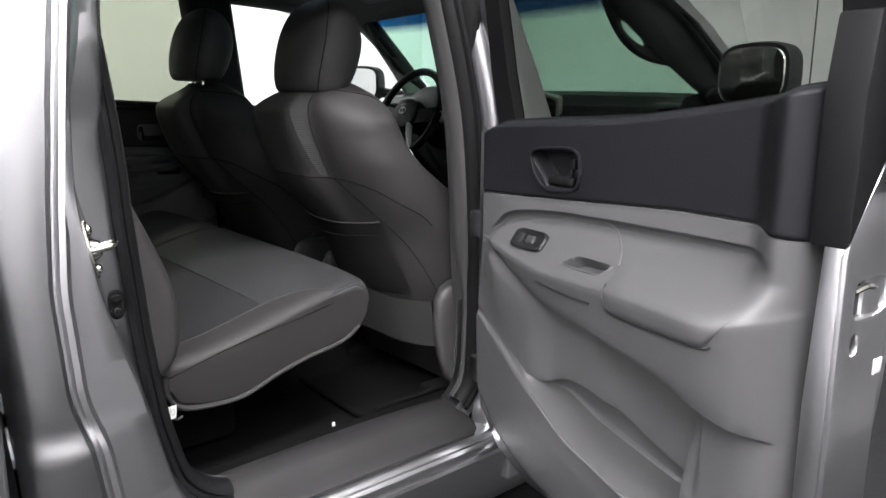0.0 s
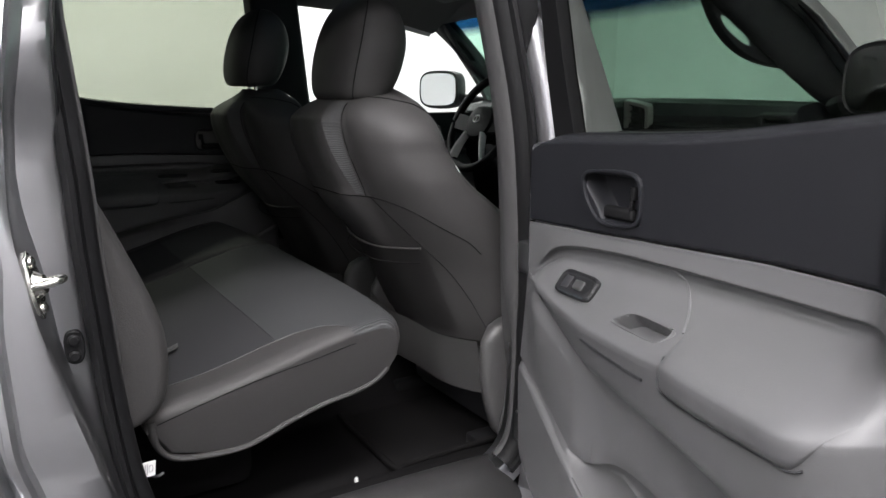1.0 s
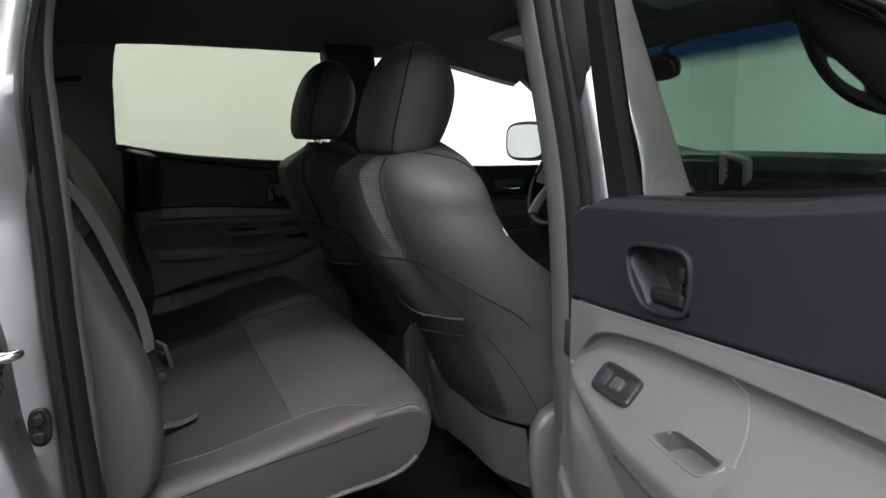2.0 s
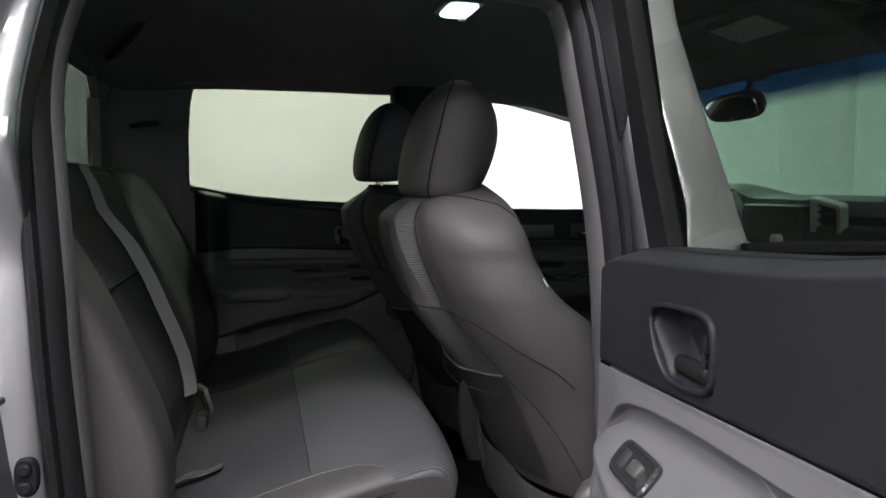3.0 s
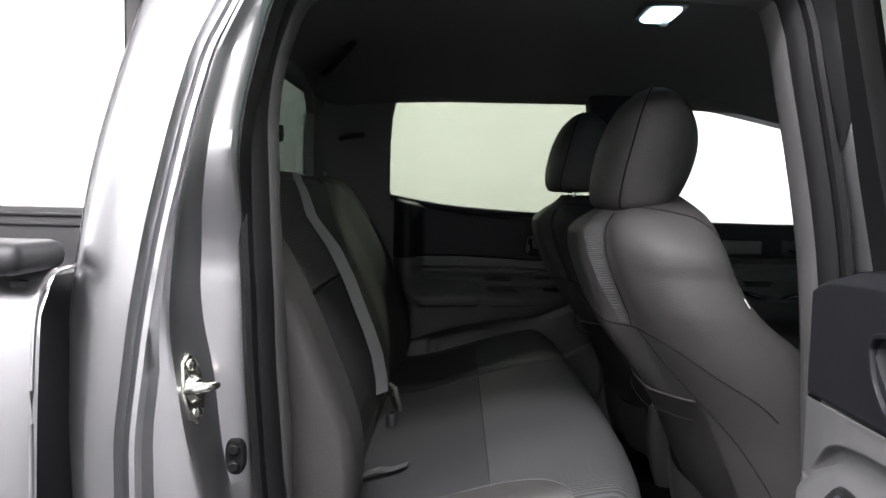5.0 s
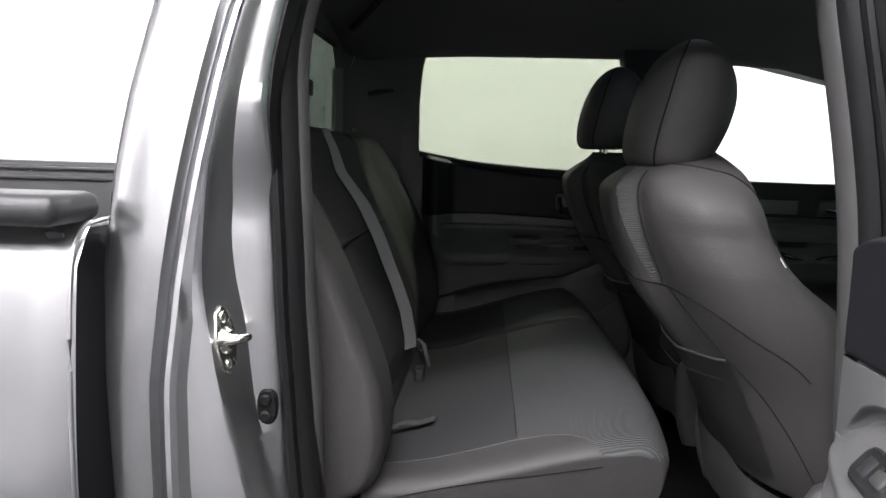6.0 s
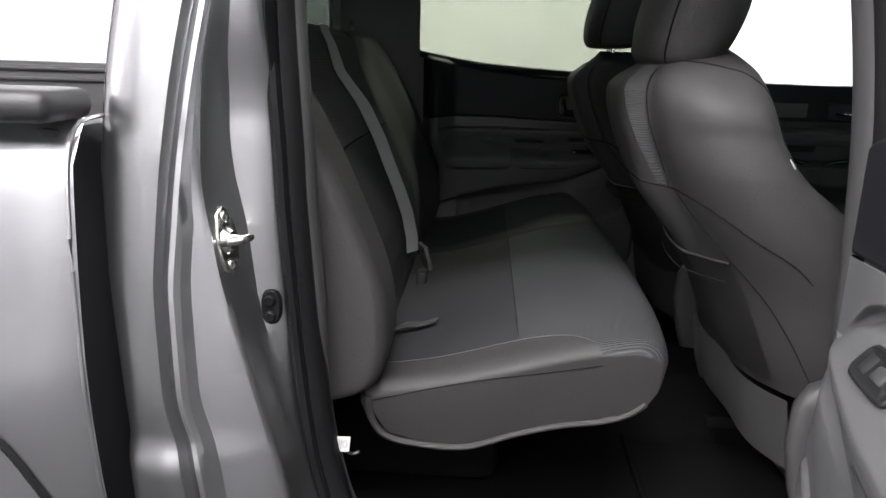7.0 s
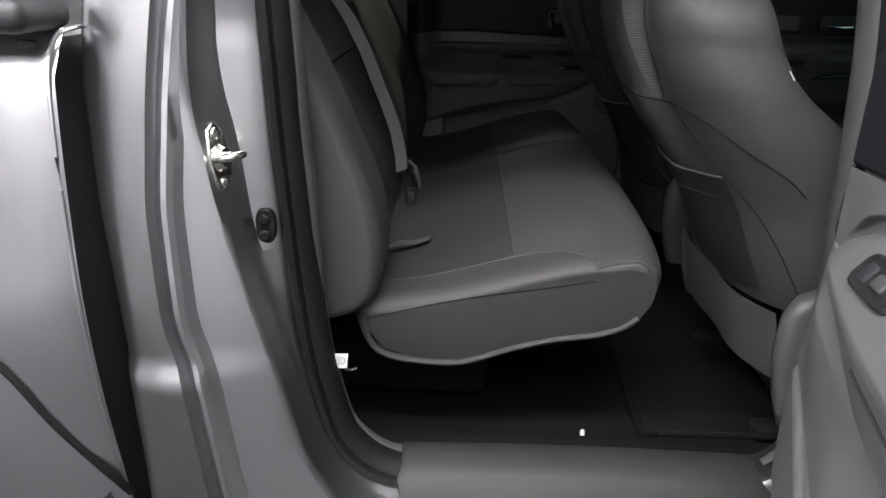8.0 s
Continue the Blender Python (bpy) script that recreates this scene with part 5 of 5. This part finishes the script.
def cushion_ring(y, yc0, yc1):
    """Closed outline of the cushion at y; it shrinks towards its ends."""
    d = min(y - yc0, yc1 - y)
    r = 0.04
    e = 0.0 if d > r else r - math.sqrt(max(r * r - (r - d) ** 2, 0))
    out = []
    bow = 0.035 * (abs(y) / 0.68) ** 4
    x1 = 0.945 - bow
    lo = lambda x: ip(x, [0.42, 0.46, 0.52, 0.60, 0.68, 0.75, 0.82, 0.90, 0.95], [0.86, 0.80, 0.785, 0.782, 0.812, 0.832, 0.845, 0.875, 0.90])
    top = [0.425 + (x1 - 0.045 - 0.425) * k / 83 for k in range(84)]
    pts = [(x, cushion_top(x, y)) for x in top]
    zf = cushion_top(x1 - 0.045, y)
    for k in range(1, 9):
        a = math.pi / 2 * (1 - k / 9)
        pts.append((x1 - 0.045 + 0.045 * math.cos(a), zf - 0.05 + 0.05 * math.sin(a)))
    pts += [(x1 - 0.004, zf - 0.07), (x1 - 0.02, zf - 0.095), (x1 - 0.05, zf - 0.118)]
    bot = [x1 - 0.07 - (x1 - 0.07 - 0.44) * k / 20 for k in range(21)]
    pts += [(x, lo(x)) for x in bot]
    pts += [(0.425, 0.845), (0.418, 0.87)]
    cx, cz = 0.68, 0.87
    lean = 1 - float(sm(0.0, 0.15, y - yc0))
    out = []
    for x, z in pts:
        z = z - e * 0.55 * float(z > 0.86) + e * 0.2 * float(z <= 0.86)
        z -= 0.11 * max(0.0, 0.90 - z) * lean
        out.append((cx + (x - cx) * (1 - e * 0.9), y + 0.2 * (0.97 - z) * lean, z))
    return out


def inner_edge(x):
    """Where the smooth side bolster of the cushion meets its insert."""
    return ip(x, [0.42, 0.55, 0.664, 0.716, 0.756, 0.778, 0.792, 0.805, 0.814, 0.95], [-0.566, -0.570, -0.572, -0.582, -0.599, -0.620, -0.642, -0.668, -0.70, -0.70])


def piping_z(x):
    return ip(x, [0.432, 0.50, 0.581, 0.67, 0.759, 0.823, 0.87, 0.95], [0.866, 0.880, 0.893, 0.915, 0.936, 0.955, 0.967, 0.967])


def cushion(y0, y1, label):
    """The cushion's skin, parted along its seams into smooth cloth, woven insert and ribbed front insert."""
    ys = [y0 + 0.03 * (k / 12) ** 2 for k in range(12)]
    n = int((y1 - y0 - 0.06) / 0.006)
    ys += [y0 + 0.03 + (y1 - y0 - 0.06) * k / n for k in range(n + 1)]
    ys += [y1 - 0.03 * (k / 12) ** 2 for k in range(11, -1, -1)]
    rings = [cushion_ring(y, y0, y1) for y in ys]
    m = len(rings[0])
    sorts = {"smooth": bmesh.new(), "insert": bmesh.new(), "ribbed": bmesh.new()}
    verts = {k: {} for k in sorts}

    def vert(kind, a, b):
        if (a, b) not in verts[kind]:
            verts[kind][(a, b)] = sorts[kind].verts.new(rings[a][b])
        return verts[kind][(a, b)]
    for a in range(len(rings) - 1):
        for b in range(m):
            c = (b + 1) % m
            q = [Vector(rings[p][r]) for p, r in ((a, b), (a, c), (a + 1, c), (a + 1, b))]
            mid_ = sum(q, Vector()) / 4
            kind = "smooth"
            if b < TOP_N and mid_.y > inner_edge(mid_.x) and mid_.y < 0.672 and mid_.y < y1 - 0.018 and (y0 < 0 or (y0 + 0.018 < mid_.y < 0.60)):
                if mid_.x < 0.6815:
                    kind = "insert"
                elif mid_.z > piping_z(mid_.x) - 0.002:
                    kind = "ribbed"
            sorts[kind].faces.new([vert(kind, p, r) for p, r in ((a, b), (a, c), (a + 1, c), (a + 1, b))])
    sorts["smooth"].faces.new([vert("smooth", 0, b) for b in range(m)])
    sorts["smooth"].faces.new([vert("smooth", len(rings) - 1, b) for b in range(m)])
    ob = part("cushion", sorts["smooth"], CLOTH, bench, label)
    part("insert", sorts["insert"], CLOTH_IN, ob, "dark woven seat insert")
    part("ribbed_insert", sorts["ribbed"], RIBS, ob, "ribbed woven front insert")
    return ob


near = cushion(-0.672, 0.195, "grey cloth bench cushion with a piped side")
cushion(0.205, 0.672, "grey cloth bench cushion")
part("cross_seam", tube([(0.681, -0.565, cushion_top(0.681, 0) + 0.001), (0.681, -0.2, cushion_top(0.681, 0) + 0.001), (0.681, 0.175, cushion_top(0.681, 0) + 0.0005)], 0.0007, 20, 6), SEAM, near)
part("insert_piping", tube([(x, inner_edge(x), cushion_top(x, 0) + 0.0005) for x in (0.44, 0.48, 0.54, 0.60, 0.64, 0.68, 0.71, 0.74, 0.76, 0.775, 0.787, 0.795)], 0.0008, 60, 6), PILLAR, near)
part("side_piping", tube([(x, y - 0.0003, z) for x, y, z in ((0.443, -0.650, 0.859), (0.535, -0.654, 0.886), (0.626, -0.660, 0.910), (0.715, -0.663, 0.927), (0.787, -0.667, 0.943), (0.815, -0.666, 0.948))], 0.0009, 40, 6), SEAM, near)
part("bottom_welt", tube([(x, -0.670 + 0.2 * (0.97 - z), z + 0.010 - 0.11 * (0.90 - z)) for x, z in ((0.434, 0.862), (0.440, 0.82), (0.465, 0.79), (0.52, 0.778), (0.60, 0.778), (0.68, 0.806), (0.75, 0.826), (0.82, 0.838), (0.86, 0.852), (0.885, 0.872))], 0.0085, 60, 10, flat=0.7), CLOTH, near, "grey welt along the lower edge")


def back_profile(y, y0, y1):
    d = min(y - y0, y1 - y)
    r = 0.035
    e = 0.0 if d > r else r - math.sqrt(max(r * r - (r - d) ** 2, 0))
    b = float(sm(0.42, 0.56, abs(y)))
    front = [(0.405, 0.868), (0.452, 0.885), (0.468, 0.93), (0.472, 1.0), (0.460, 1.06), (0.439, 1.117), (0.416, 1.17), (0.391, 1.232), (0.352, 1.31), (0.312, 1.375), (0.275, 1.43), (0.252, 1.460), (0.225, 1.475)]
    back = [(0.185, 1.470), (0.165, 1.44), (0.165, 1.38), (0.19, 1.25), (0.24, 1.05), (0.29, 0.90), (0.33, 0.862)]
    out = []
    for x, z in front:
        k = float(sm(0.87, 0.95, z) * (1 - sm(1.38, 1.46, z)))
        out.append((x - 0.040 * (1 - b) * k - e * 0.8, z))
    out += [(x + e * 0.6, z) for x, z in back]
    cz = 1.16
    return [(x, y, cz + (z - cz) * (1 - e * 0.55)) for x, z in out]


def bench_back(y0, y1, label):
    ys = [y0 + d for d in (0.0, 0.002, 0.006, 0.014, 0.024, 0.036)]
    n = int((y1 - y0 - 0.08) / 0.014)
    ys += [y0 + 0.042 + (y1 - y0 - 0.084) * k / n for k in range(n + 1)]
    ys += [y1 - d for d in (0.036, 0.024, 0.014, 0.006, 0.002, 0.0)]
    ob = part("backrest", loft([back_profile(y, y0, y1) for y in ys]), CLOTH, bench, label)
    mod = ob.modifiers.new("soft", "SUBSURF")
    mod.levels = mod.render_levels = 1
    return ob


nb = bench_back(-0.685, 0.195, "grey cloth bench backrest with a side bolster")
fb = bench_back(0.205, 0.685, "grey cloth bench backrest")


def back_x(y, z):
    p = back_profile(y, -0.685, 0.195 if y < 0.2 else 0.7)[:13]
    return ip(z, [q[2] for q in p], [q[0] for q in p])


def back_insert(i, j, z0, z1, y0, y1, nz, ny):
    z = z0 + (z1 - z0) * i / (nz - 1)
    y = y0 + (y1 - y0) * j / (ny - 1)
    return (back_x(y, z) + 0.0025 + 0.007 * float(sm(1.28, 1.42, z)), y, z)


part("back_insert", grid(40, 40, lambda i, j: back_insert(i, j, 0.92, 1.238, -0.455, 0.16, 40, 40)), CLOTH_IN, nb, "dark woven back insert")
part("ribbed_back", grid(30, 40, lambda i, j: back_insert(i, j, 1.244, 1.452, -0.455, 0.16, 30, 40)), RIBS_UP, nb, "ribbed woven upper insert")
part("seam", tube([(back_x(y, 1.241) + 0.002, y, 1.241) for y in (-0.455, -0.3, -0.1, 0.16)], 0.002, 30, 6), SEAM, nb)
part("seam", tube([(back_x(-0.46, z) + 0.002, -0.46, z) for z in (0.92, 1.0, 1.1, 1.2, 1.3, 1.40, 1.44)], 0.002, 40, 6), SEAM, nb)
part("bolster_piping", tube([(x, -0.672, z) for x, z in ((0.435, 0.90), (0.449, 0.961), (0.442, 1.04), (0.405, 1.141), (0.347, 1.247), (0.28, 1.36), (0.22, 1.45))], 0.0012, 50, 6), SEAM, nb)
part("release_tab", tube([(0.20, 0.34, 1.472), (0.22, 0.40, 1.478), (0.21, 0.46, 1.490), (0.20, 0.49, 1.505)], 0.006, 14, 6, flat=0.4), BLACK, fb, "black seat release strap")

# ---- seat belts ----
belt = thing("seat_belt", "grey seat belt strap hanging over the bench backrest", "seat belt")
def strap_rings(n=40, w=0.036, twist=0.022, th=0.0016):
    """Webbing over the backrest, twisted so that its inner edge stands off the cloth."""
    rings = []
    for i in range(n):
        t = i / (n - 1)
        z = 1.468 - 0.50 * t
        y = ip(z, [0.965, 1.293, 1.444, 1.47], [-0.118, -0.132, -0.187, -0.20])
        x = back_x(y, min(z, 1.46)) + 0.009 + 0.003 * math.sin(5 * t)
        k = min(1.0, 0.35 + 2.0 * t)
        rings.append([(x, y, z), (x + th, y - th, z), (x + twist * k + th, y + w - th, z), (x + twist * k, y + w, z)])
    return rings
part("webbing", loft(strap_rings()), WEBBING, belt, "grey woven belt webbing")
guide = slab([(-0.026, -0.030), (0.026, -0.030), (0.030, -0.010), (0.027, 0.030), (-0.027, 0.030), (-0.030, -0.010)], -0.005, 0.005, "x", holes=[[(-0.019, 0.004), (0.019, 0.004), (0.019, 0.018), (-0.019, 0.018)]], r=0.003)
guide.transform(pose(0.481, -0.100, 0.958, 0, -14, 22))
part("latch_plate", guide, SEAT_PL, belt, "grey plastic latch guide")
part("buckle", box(0.462, 0.485, -0.115, -0.075, 0.875, 0.922, 0.006), BLACK, belt, "black buckle in the seat gap")
loop = thing("belt_stalk", "short grey strap end lying on the bench", "strap")
part("strap", loft([[(x, y, z), (x, y, z + 0.003), (x + 0.004, y + 0.022, z + 0.003), (x + 0.004, y + 0.022, z)] for x, y, z in [tuple(p) for p in curve_pts([(0.448, -0.46, 0.905), (0.475, -0.445, 0.912), (0.500, -0.43, 0.908), (0.530, -0.415, 0.913)], 14)]]), SEAT_PL, loop)

# ---- tag hanging by the lower seal ----
tag = thing("paper_tag", "small white printed paper tag by the bench", "tag", pose(0.411, -0.743, 0.830, 0, 6, 14) @ Matrix.Diagonal((0.82, 1, 0.82, 1)))
part("paper", box(-0.014, 0.014, -0.001, 0.001, -0.015, 0.015, 0), LABEL, tag)
for k in range(3):
    part("print_bar", box(-0.011 + 0.004 * k, -0.0095 + 0.004 * k, -0.0018, -0.0012, -0.010, 0.011, 0), INK, tag)
part("print_ring", tube([(0.005 + 0.004 * math.cos(a), -0.0015, 0.001 + 0.007 * math.sin(a)) for a in [2 * math.pi * k / 8 for k in range(9)]], 0.0007, 30, 5, closed=True), INK, tag)
part("clip", tube([(0.010, 0.0, -0.016), (0.022, 0.004, -0.022), (0.034, 0.004, -0.018)], 0.003, 10, 6), BLACK, tag)

# floor mat, screw
mat = thing("floor_mat", "black carpet floor mat with a raised rim", "floor mat")
part("pad", box(0.945, 1.305, -0.612, -0.255, 0.587, 0.599, 0.004), MAT, mat)
rim = [(0.95, -0.24), (0.945, -0.55), (0.955, -0.61), (1.0, -0.617), (1.28, -0.615), (1.30, -0.58), (1.305, -0.27)]
part("rim", tube([(x, y, floor_z(x, y) + 0.014) for x, y in rim], 0.007, 60, 8), MAT, mat)
# the screw's glint is put into its colour: pale silver instead of bare steel
part("sill_screw", loft([[(0.819 + a * math.cos(t), -0.633 + a * math.sin(t), 0.644 + z) for t in [2 * math.pi * k / 14 for k in range(14)]] for z, a in ((-0.014, 0.0043), (0.0, 0.0043), (0.0022, 0.0034), (0.0032, 0.0012))]), SILVER_PL, truck, "domed screw, pale silver in place of its glint")

# ---- dashboard, wheel, mirror, visors ----
dash = thing("dashboard", "black dashboard with silver framed vents", "dashboard")
def dash_sec(y):
    hump = 0.035 * float(sm(0.62, 0.5, y) * sm(0.08, 0.22, y))
    c = 0.012 * (1 - (y / 0.78) ** 2)
    return [(2.40, 1.365), (2.20, 1.395 + c + hump * 0.6), (2.08, 1.405 + c + hump), (2.01, 1.392 + c + hump), (1.985, 1.365 + hump * 0.5), (1.99, 1.345), (1.965, 1.335), (1.945, 1.30), (1.95, 1.18), (1.99, 1.02), (2.10, 0.92), (2.40, 0.92)]
part("body", loft([[(x, y, z) for x, z in dash_sec(y)] for y in fine_rows(-0.76, 0.76, 60)]), DARK_TRIM, dash)
def framed_vent(y, z, w, h, x=1.955, tilt=0.0, mat=SILVER_PL, text="satin silver vent frame"):
    m = pose(x, y, z, tilt, -14, 0)
    bm = slab(superellipse(0, 0, w, h, 32, 9), -0.012, 0.012, "x", holes=[superellipse(0, 0, w - 0.014, h - 0.012, 32, 9)], r=0.003)
    bm.transform(m)
    v = part("vent_frame", bm, mat, dash, text)
    for k in range(4):
        bm = box(-0.004, 0.012, -(w - 0.018), w - 0.018, -h + 0.022 + k * (2 * h - 0.04) / 3 - 0.002, -h + 0.022 + k * (2 * h - 0.04) / 3 + 0.002, 0)
        bm.transform(m)
        part("slat", bm, BLACK, v)
    bm = box(0.01, 0.02, -(w - 0.008), w - 0.008, -(h - 0.008), h - 0.008, 0)
    bm.transform(m)
    part("vent_well", bm, BLACK, v)
framed_vent(-0.258, 1.357, 0.050, 0.050, 1.962, 12)
framed_vent(0.125, 1.352, 0.056, 0.060, 1.965, -24)
framed_vent(-0.725, 1.357, 0.050, 0.020, 1.975, 0, BLACK, "small black side vent")
part("radio", box(1.935, 1.99, -0.185, 0.045, 1.16, 1.39, 0.012), BLACK, dash, "black centre stack")
for z in (1.30, 1.22):
    part("knob", loft([[(x, -0.12 + a * math.cos(t), z + a * math.sin(t)) for t in [2 * math.pi * k / 16 for k in range(16)]] for x, a in ((1.94, 0.014), (1.915, 0.013), (1.912, 0.009))]), SILVER_PL, dash)
part("wiper", tube([(2.42, -0.70, 1.385), (2.40, -0.4, 1.395), (2.40, -0.1, 1.40)], 0.008, 12, 6), BLACK, truck, "black wiper arm")

wheel_m = pose(1.806, 0.361, 1.327) @ pose(0, 0, 0, 0, 26, 0)
wheel_t = thing("steering_wheel", "black steering wheel with silver spoke trim", "steering wheel", wheel_m)
part("rim", tube([(0.0, 0.185 * math.cos(a), 0.185 * math.sin(a)) for a in [2 * math.pi * k / 24 for k in range(25)]], 0.0155, 72, 12, closed=True), WHEEL_SKIN, wheel_t)
part("hub", loft([[(x, y, z) for y, z in superellipse(0, -0.005, a, b, 28, 2.6)] for x, a, b in ((0.05, 0.07, 0.06), (0.0, 0.078, 0.068), (-0.022, 0.070, 0.060), (-0.030, 0.04, 0.035))]), WHEEL_SKIN, wheel_t)
for s in (-1, 1):
    part("spoke", loft([[(0.01, s * 0.05, -0.045), (0.01, s * 0.05, 0.012), (-0.012, s * 0.05, 0.012), (-0.012, s * 0.05, -0.045)], [(0.008, s * 0.178, -0.03), (0.008, s * 0.178, 0.03), (-0.008, s * 0.178, 0.03), (-0.008, s * 0.178, -0.03)]]), WHEEL_SKIN, wheel_t)
    part("lower_spoke", tube([(-0.014, s * 0.052, -0.05), (-0.014, s * 0.075, -0.10), (-0.006, s * 0.098, -0.152)], 0.017, 12, 8, flat=0.5), SILVER_PL, wheel_t, "satin silver spoke cover")
part("emblem", tube([(-0.033, 0.019 * math.cos(a), 0.013 * math.sin(a)) for a in [2 * math.pi * k / 12 for k in range(13)]], 0.0022, 40, 6, closed=True), SILVER_PL, wheel_t, "plain silver oval badge")
part("emblem_bar", tube([(-0.033, 0.0, -0.011), (-0.034, 0.0, 0.011)], 0.0022, 6, 6), SILVER_PL, wheel_t)
part("column", tube([(0.02, 0, 0), (0.22, 0, -0.02)], 0.05, 8, 12), WHEEL_SKIN, wheel_t)
part("stalk", tube([(0.06, -0.06, 0.0), (0.05, -0.12, -0.01), (0.045, -0.185, -0.02)], 0.009, 12, 8), WHEEL_SKIN, wheel_t)

rvm = thing("rear_view_mirror", "black rear-view mirror on the windscreen", "mirror", pose(1.87, -0.005, 1.657, 0, -26, -1))
part("housing", loft([[(x, y, z) for y, z in superellipse(0, 0, a, b, 28, 3.2)] for x, a, b in ((-0.016, 0.118, 0.036), (-0.006, 0.122, 0.040), (0.02, 0.10, 0.032), (0.032, 0.05, 0.018))]), BLACK, rvm)
part("mirror_glass", loft([[(x, y, z) for y, z in superellipse(0, 0, a, b, 28, 3.4)] for x, a, b in ((-0.017, 0.112, 0.032), (-0.019, 0.11, 0.031))]), MIRROR, rvm)
part("stem", tube([(0.02, 0, 0.01), (0.05, -0.01, 0.03), (0.07, -0.02, 0.055)], 0.009, 8, 8), BLACK, rvm)
part("mount", loft([[(x, y, z) for y, z in superellipse(-0.03, 0.055, a, b, 16, 1.6)] for x, a, b in ((0.06, 0.04, 0.016), (0.085, 0.052, 0.022))]), BLACK, rvm)
for y in (-0.36, 0.36):
    vis = thing("sun_visor", "grey folded sun visor under the headliner", "sun visor", pose(1.645, y, 1.784, 0, 13, 0), "sun visors")
    part("flap", box(-0.085, 0.085, -0.20, 0.20, -0.010, 0.010, 0.008, 3), MID_TRIM, vis)
    part("vanity_mirror", box(-0.05, 0.04, -0.08, 0.08, -0.0135, -0.0105, 0.001), SILVER_PL, vis)
part("overhead_console", box(1.42, 1.62, -0.09, 0.09, 1.795, 1.835, 0.012), LINER, truck, "dark overhead console")
part("firewall", box(2.36, 2.42, -0.82, 0.82, 0.5, 1.36, 0.01), BLACK, truck)
part("console", box(1.30, 1.95, -0.11, 0.11, 0.60, 0.93, 0.03), DARK_TRIM, truck, "dark centre console")
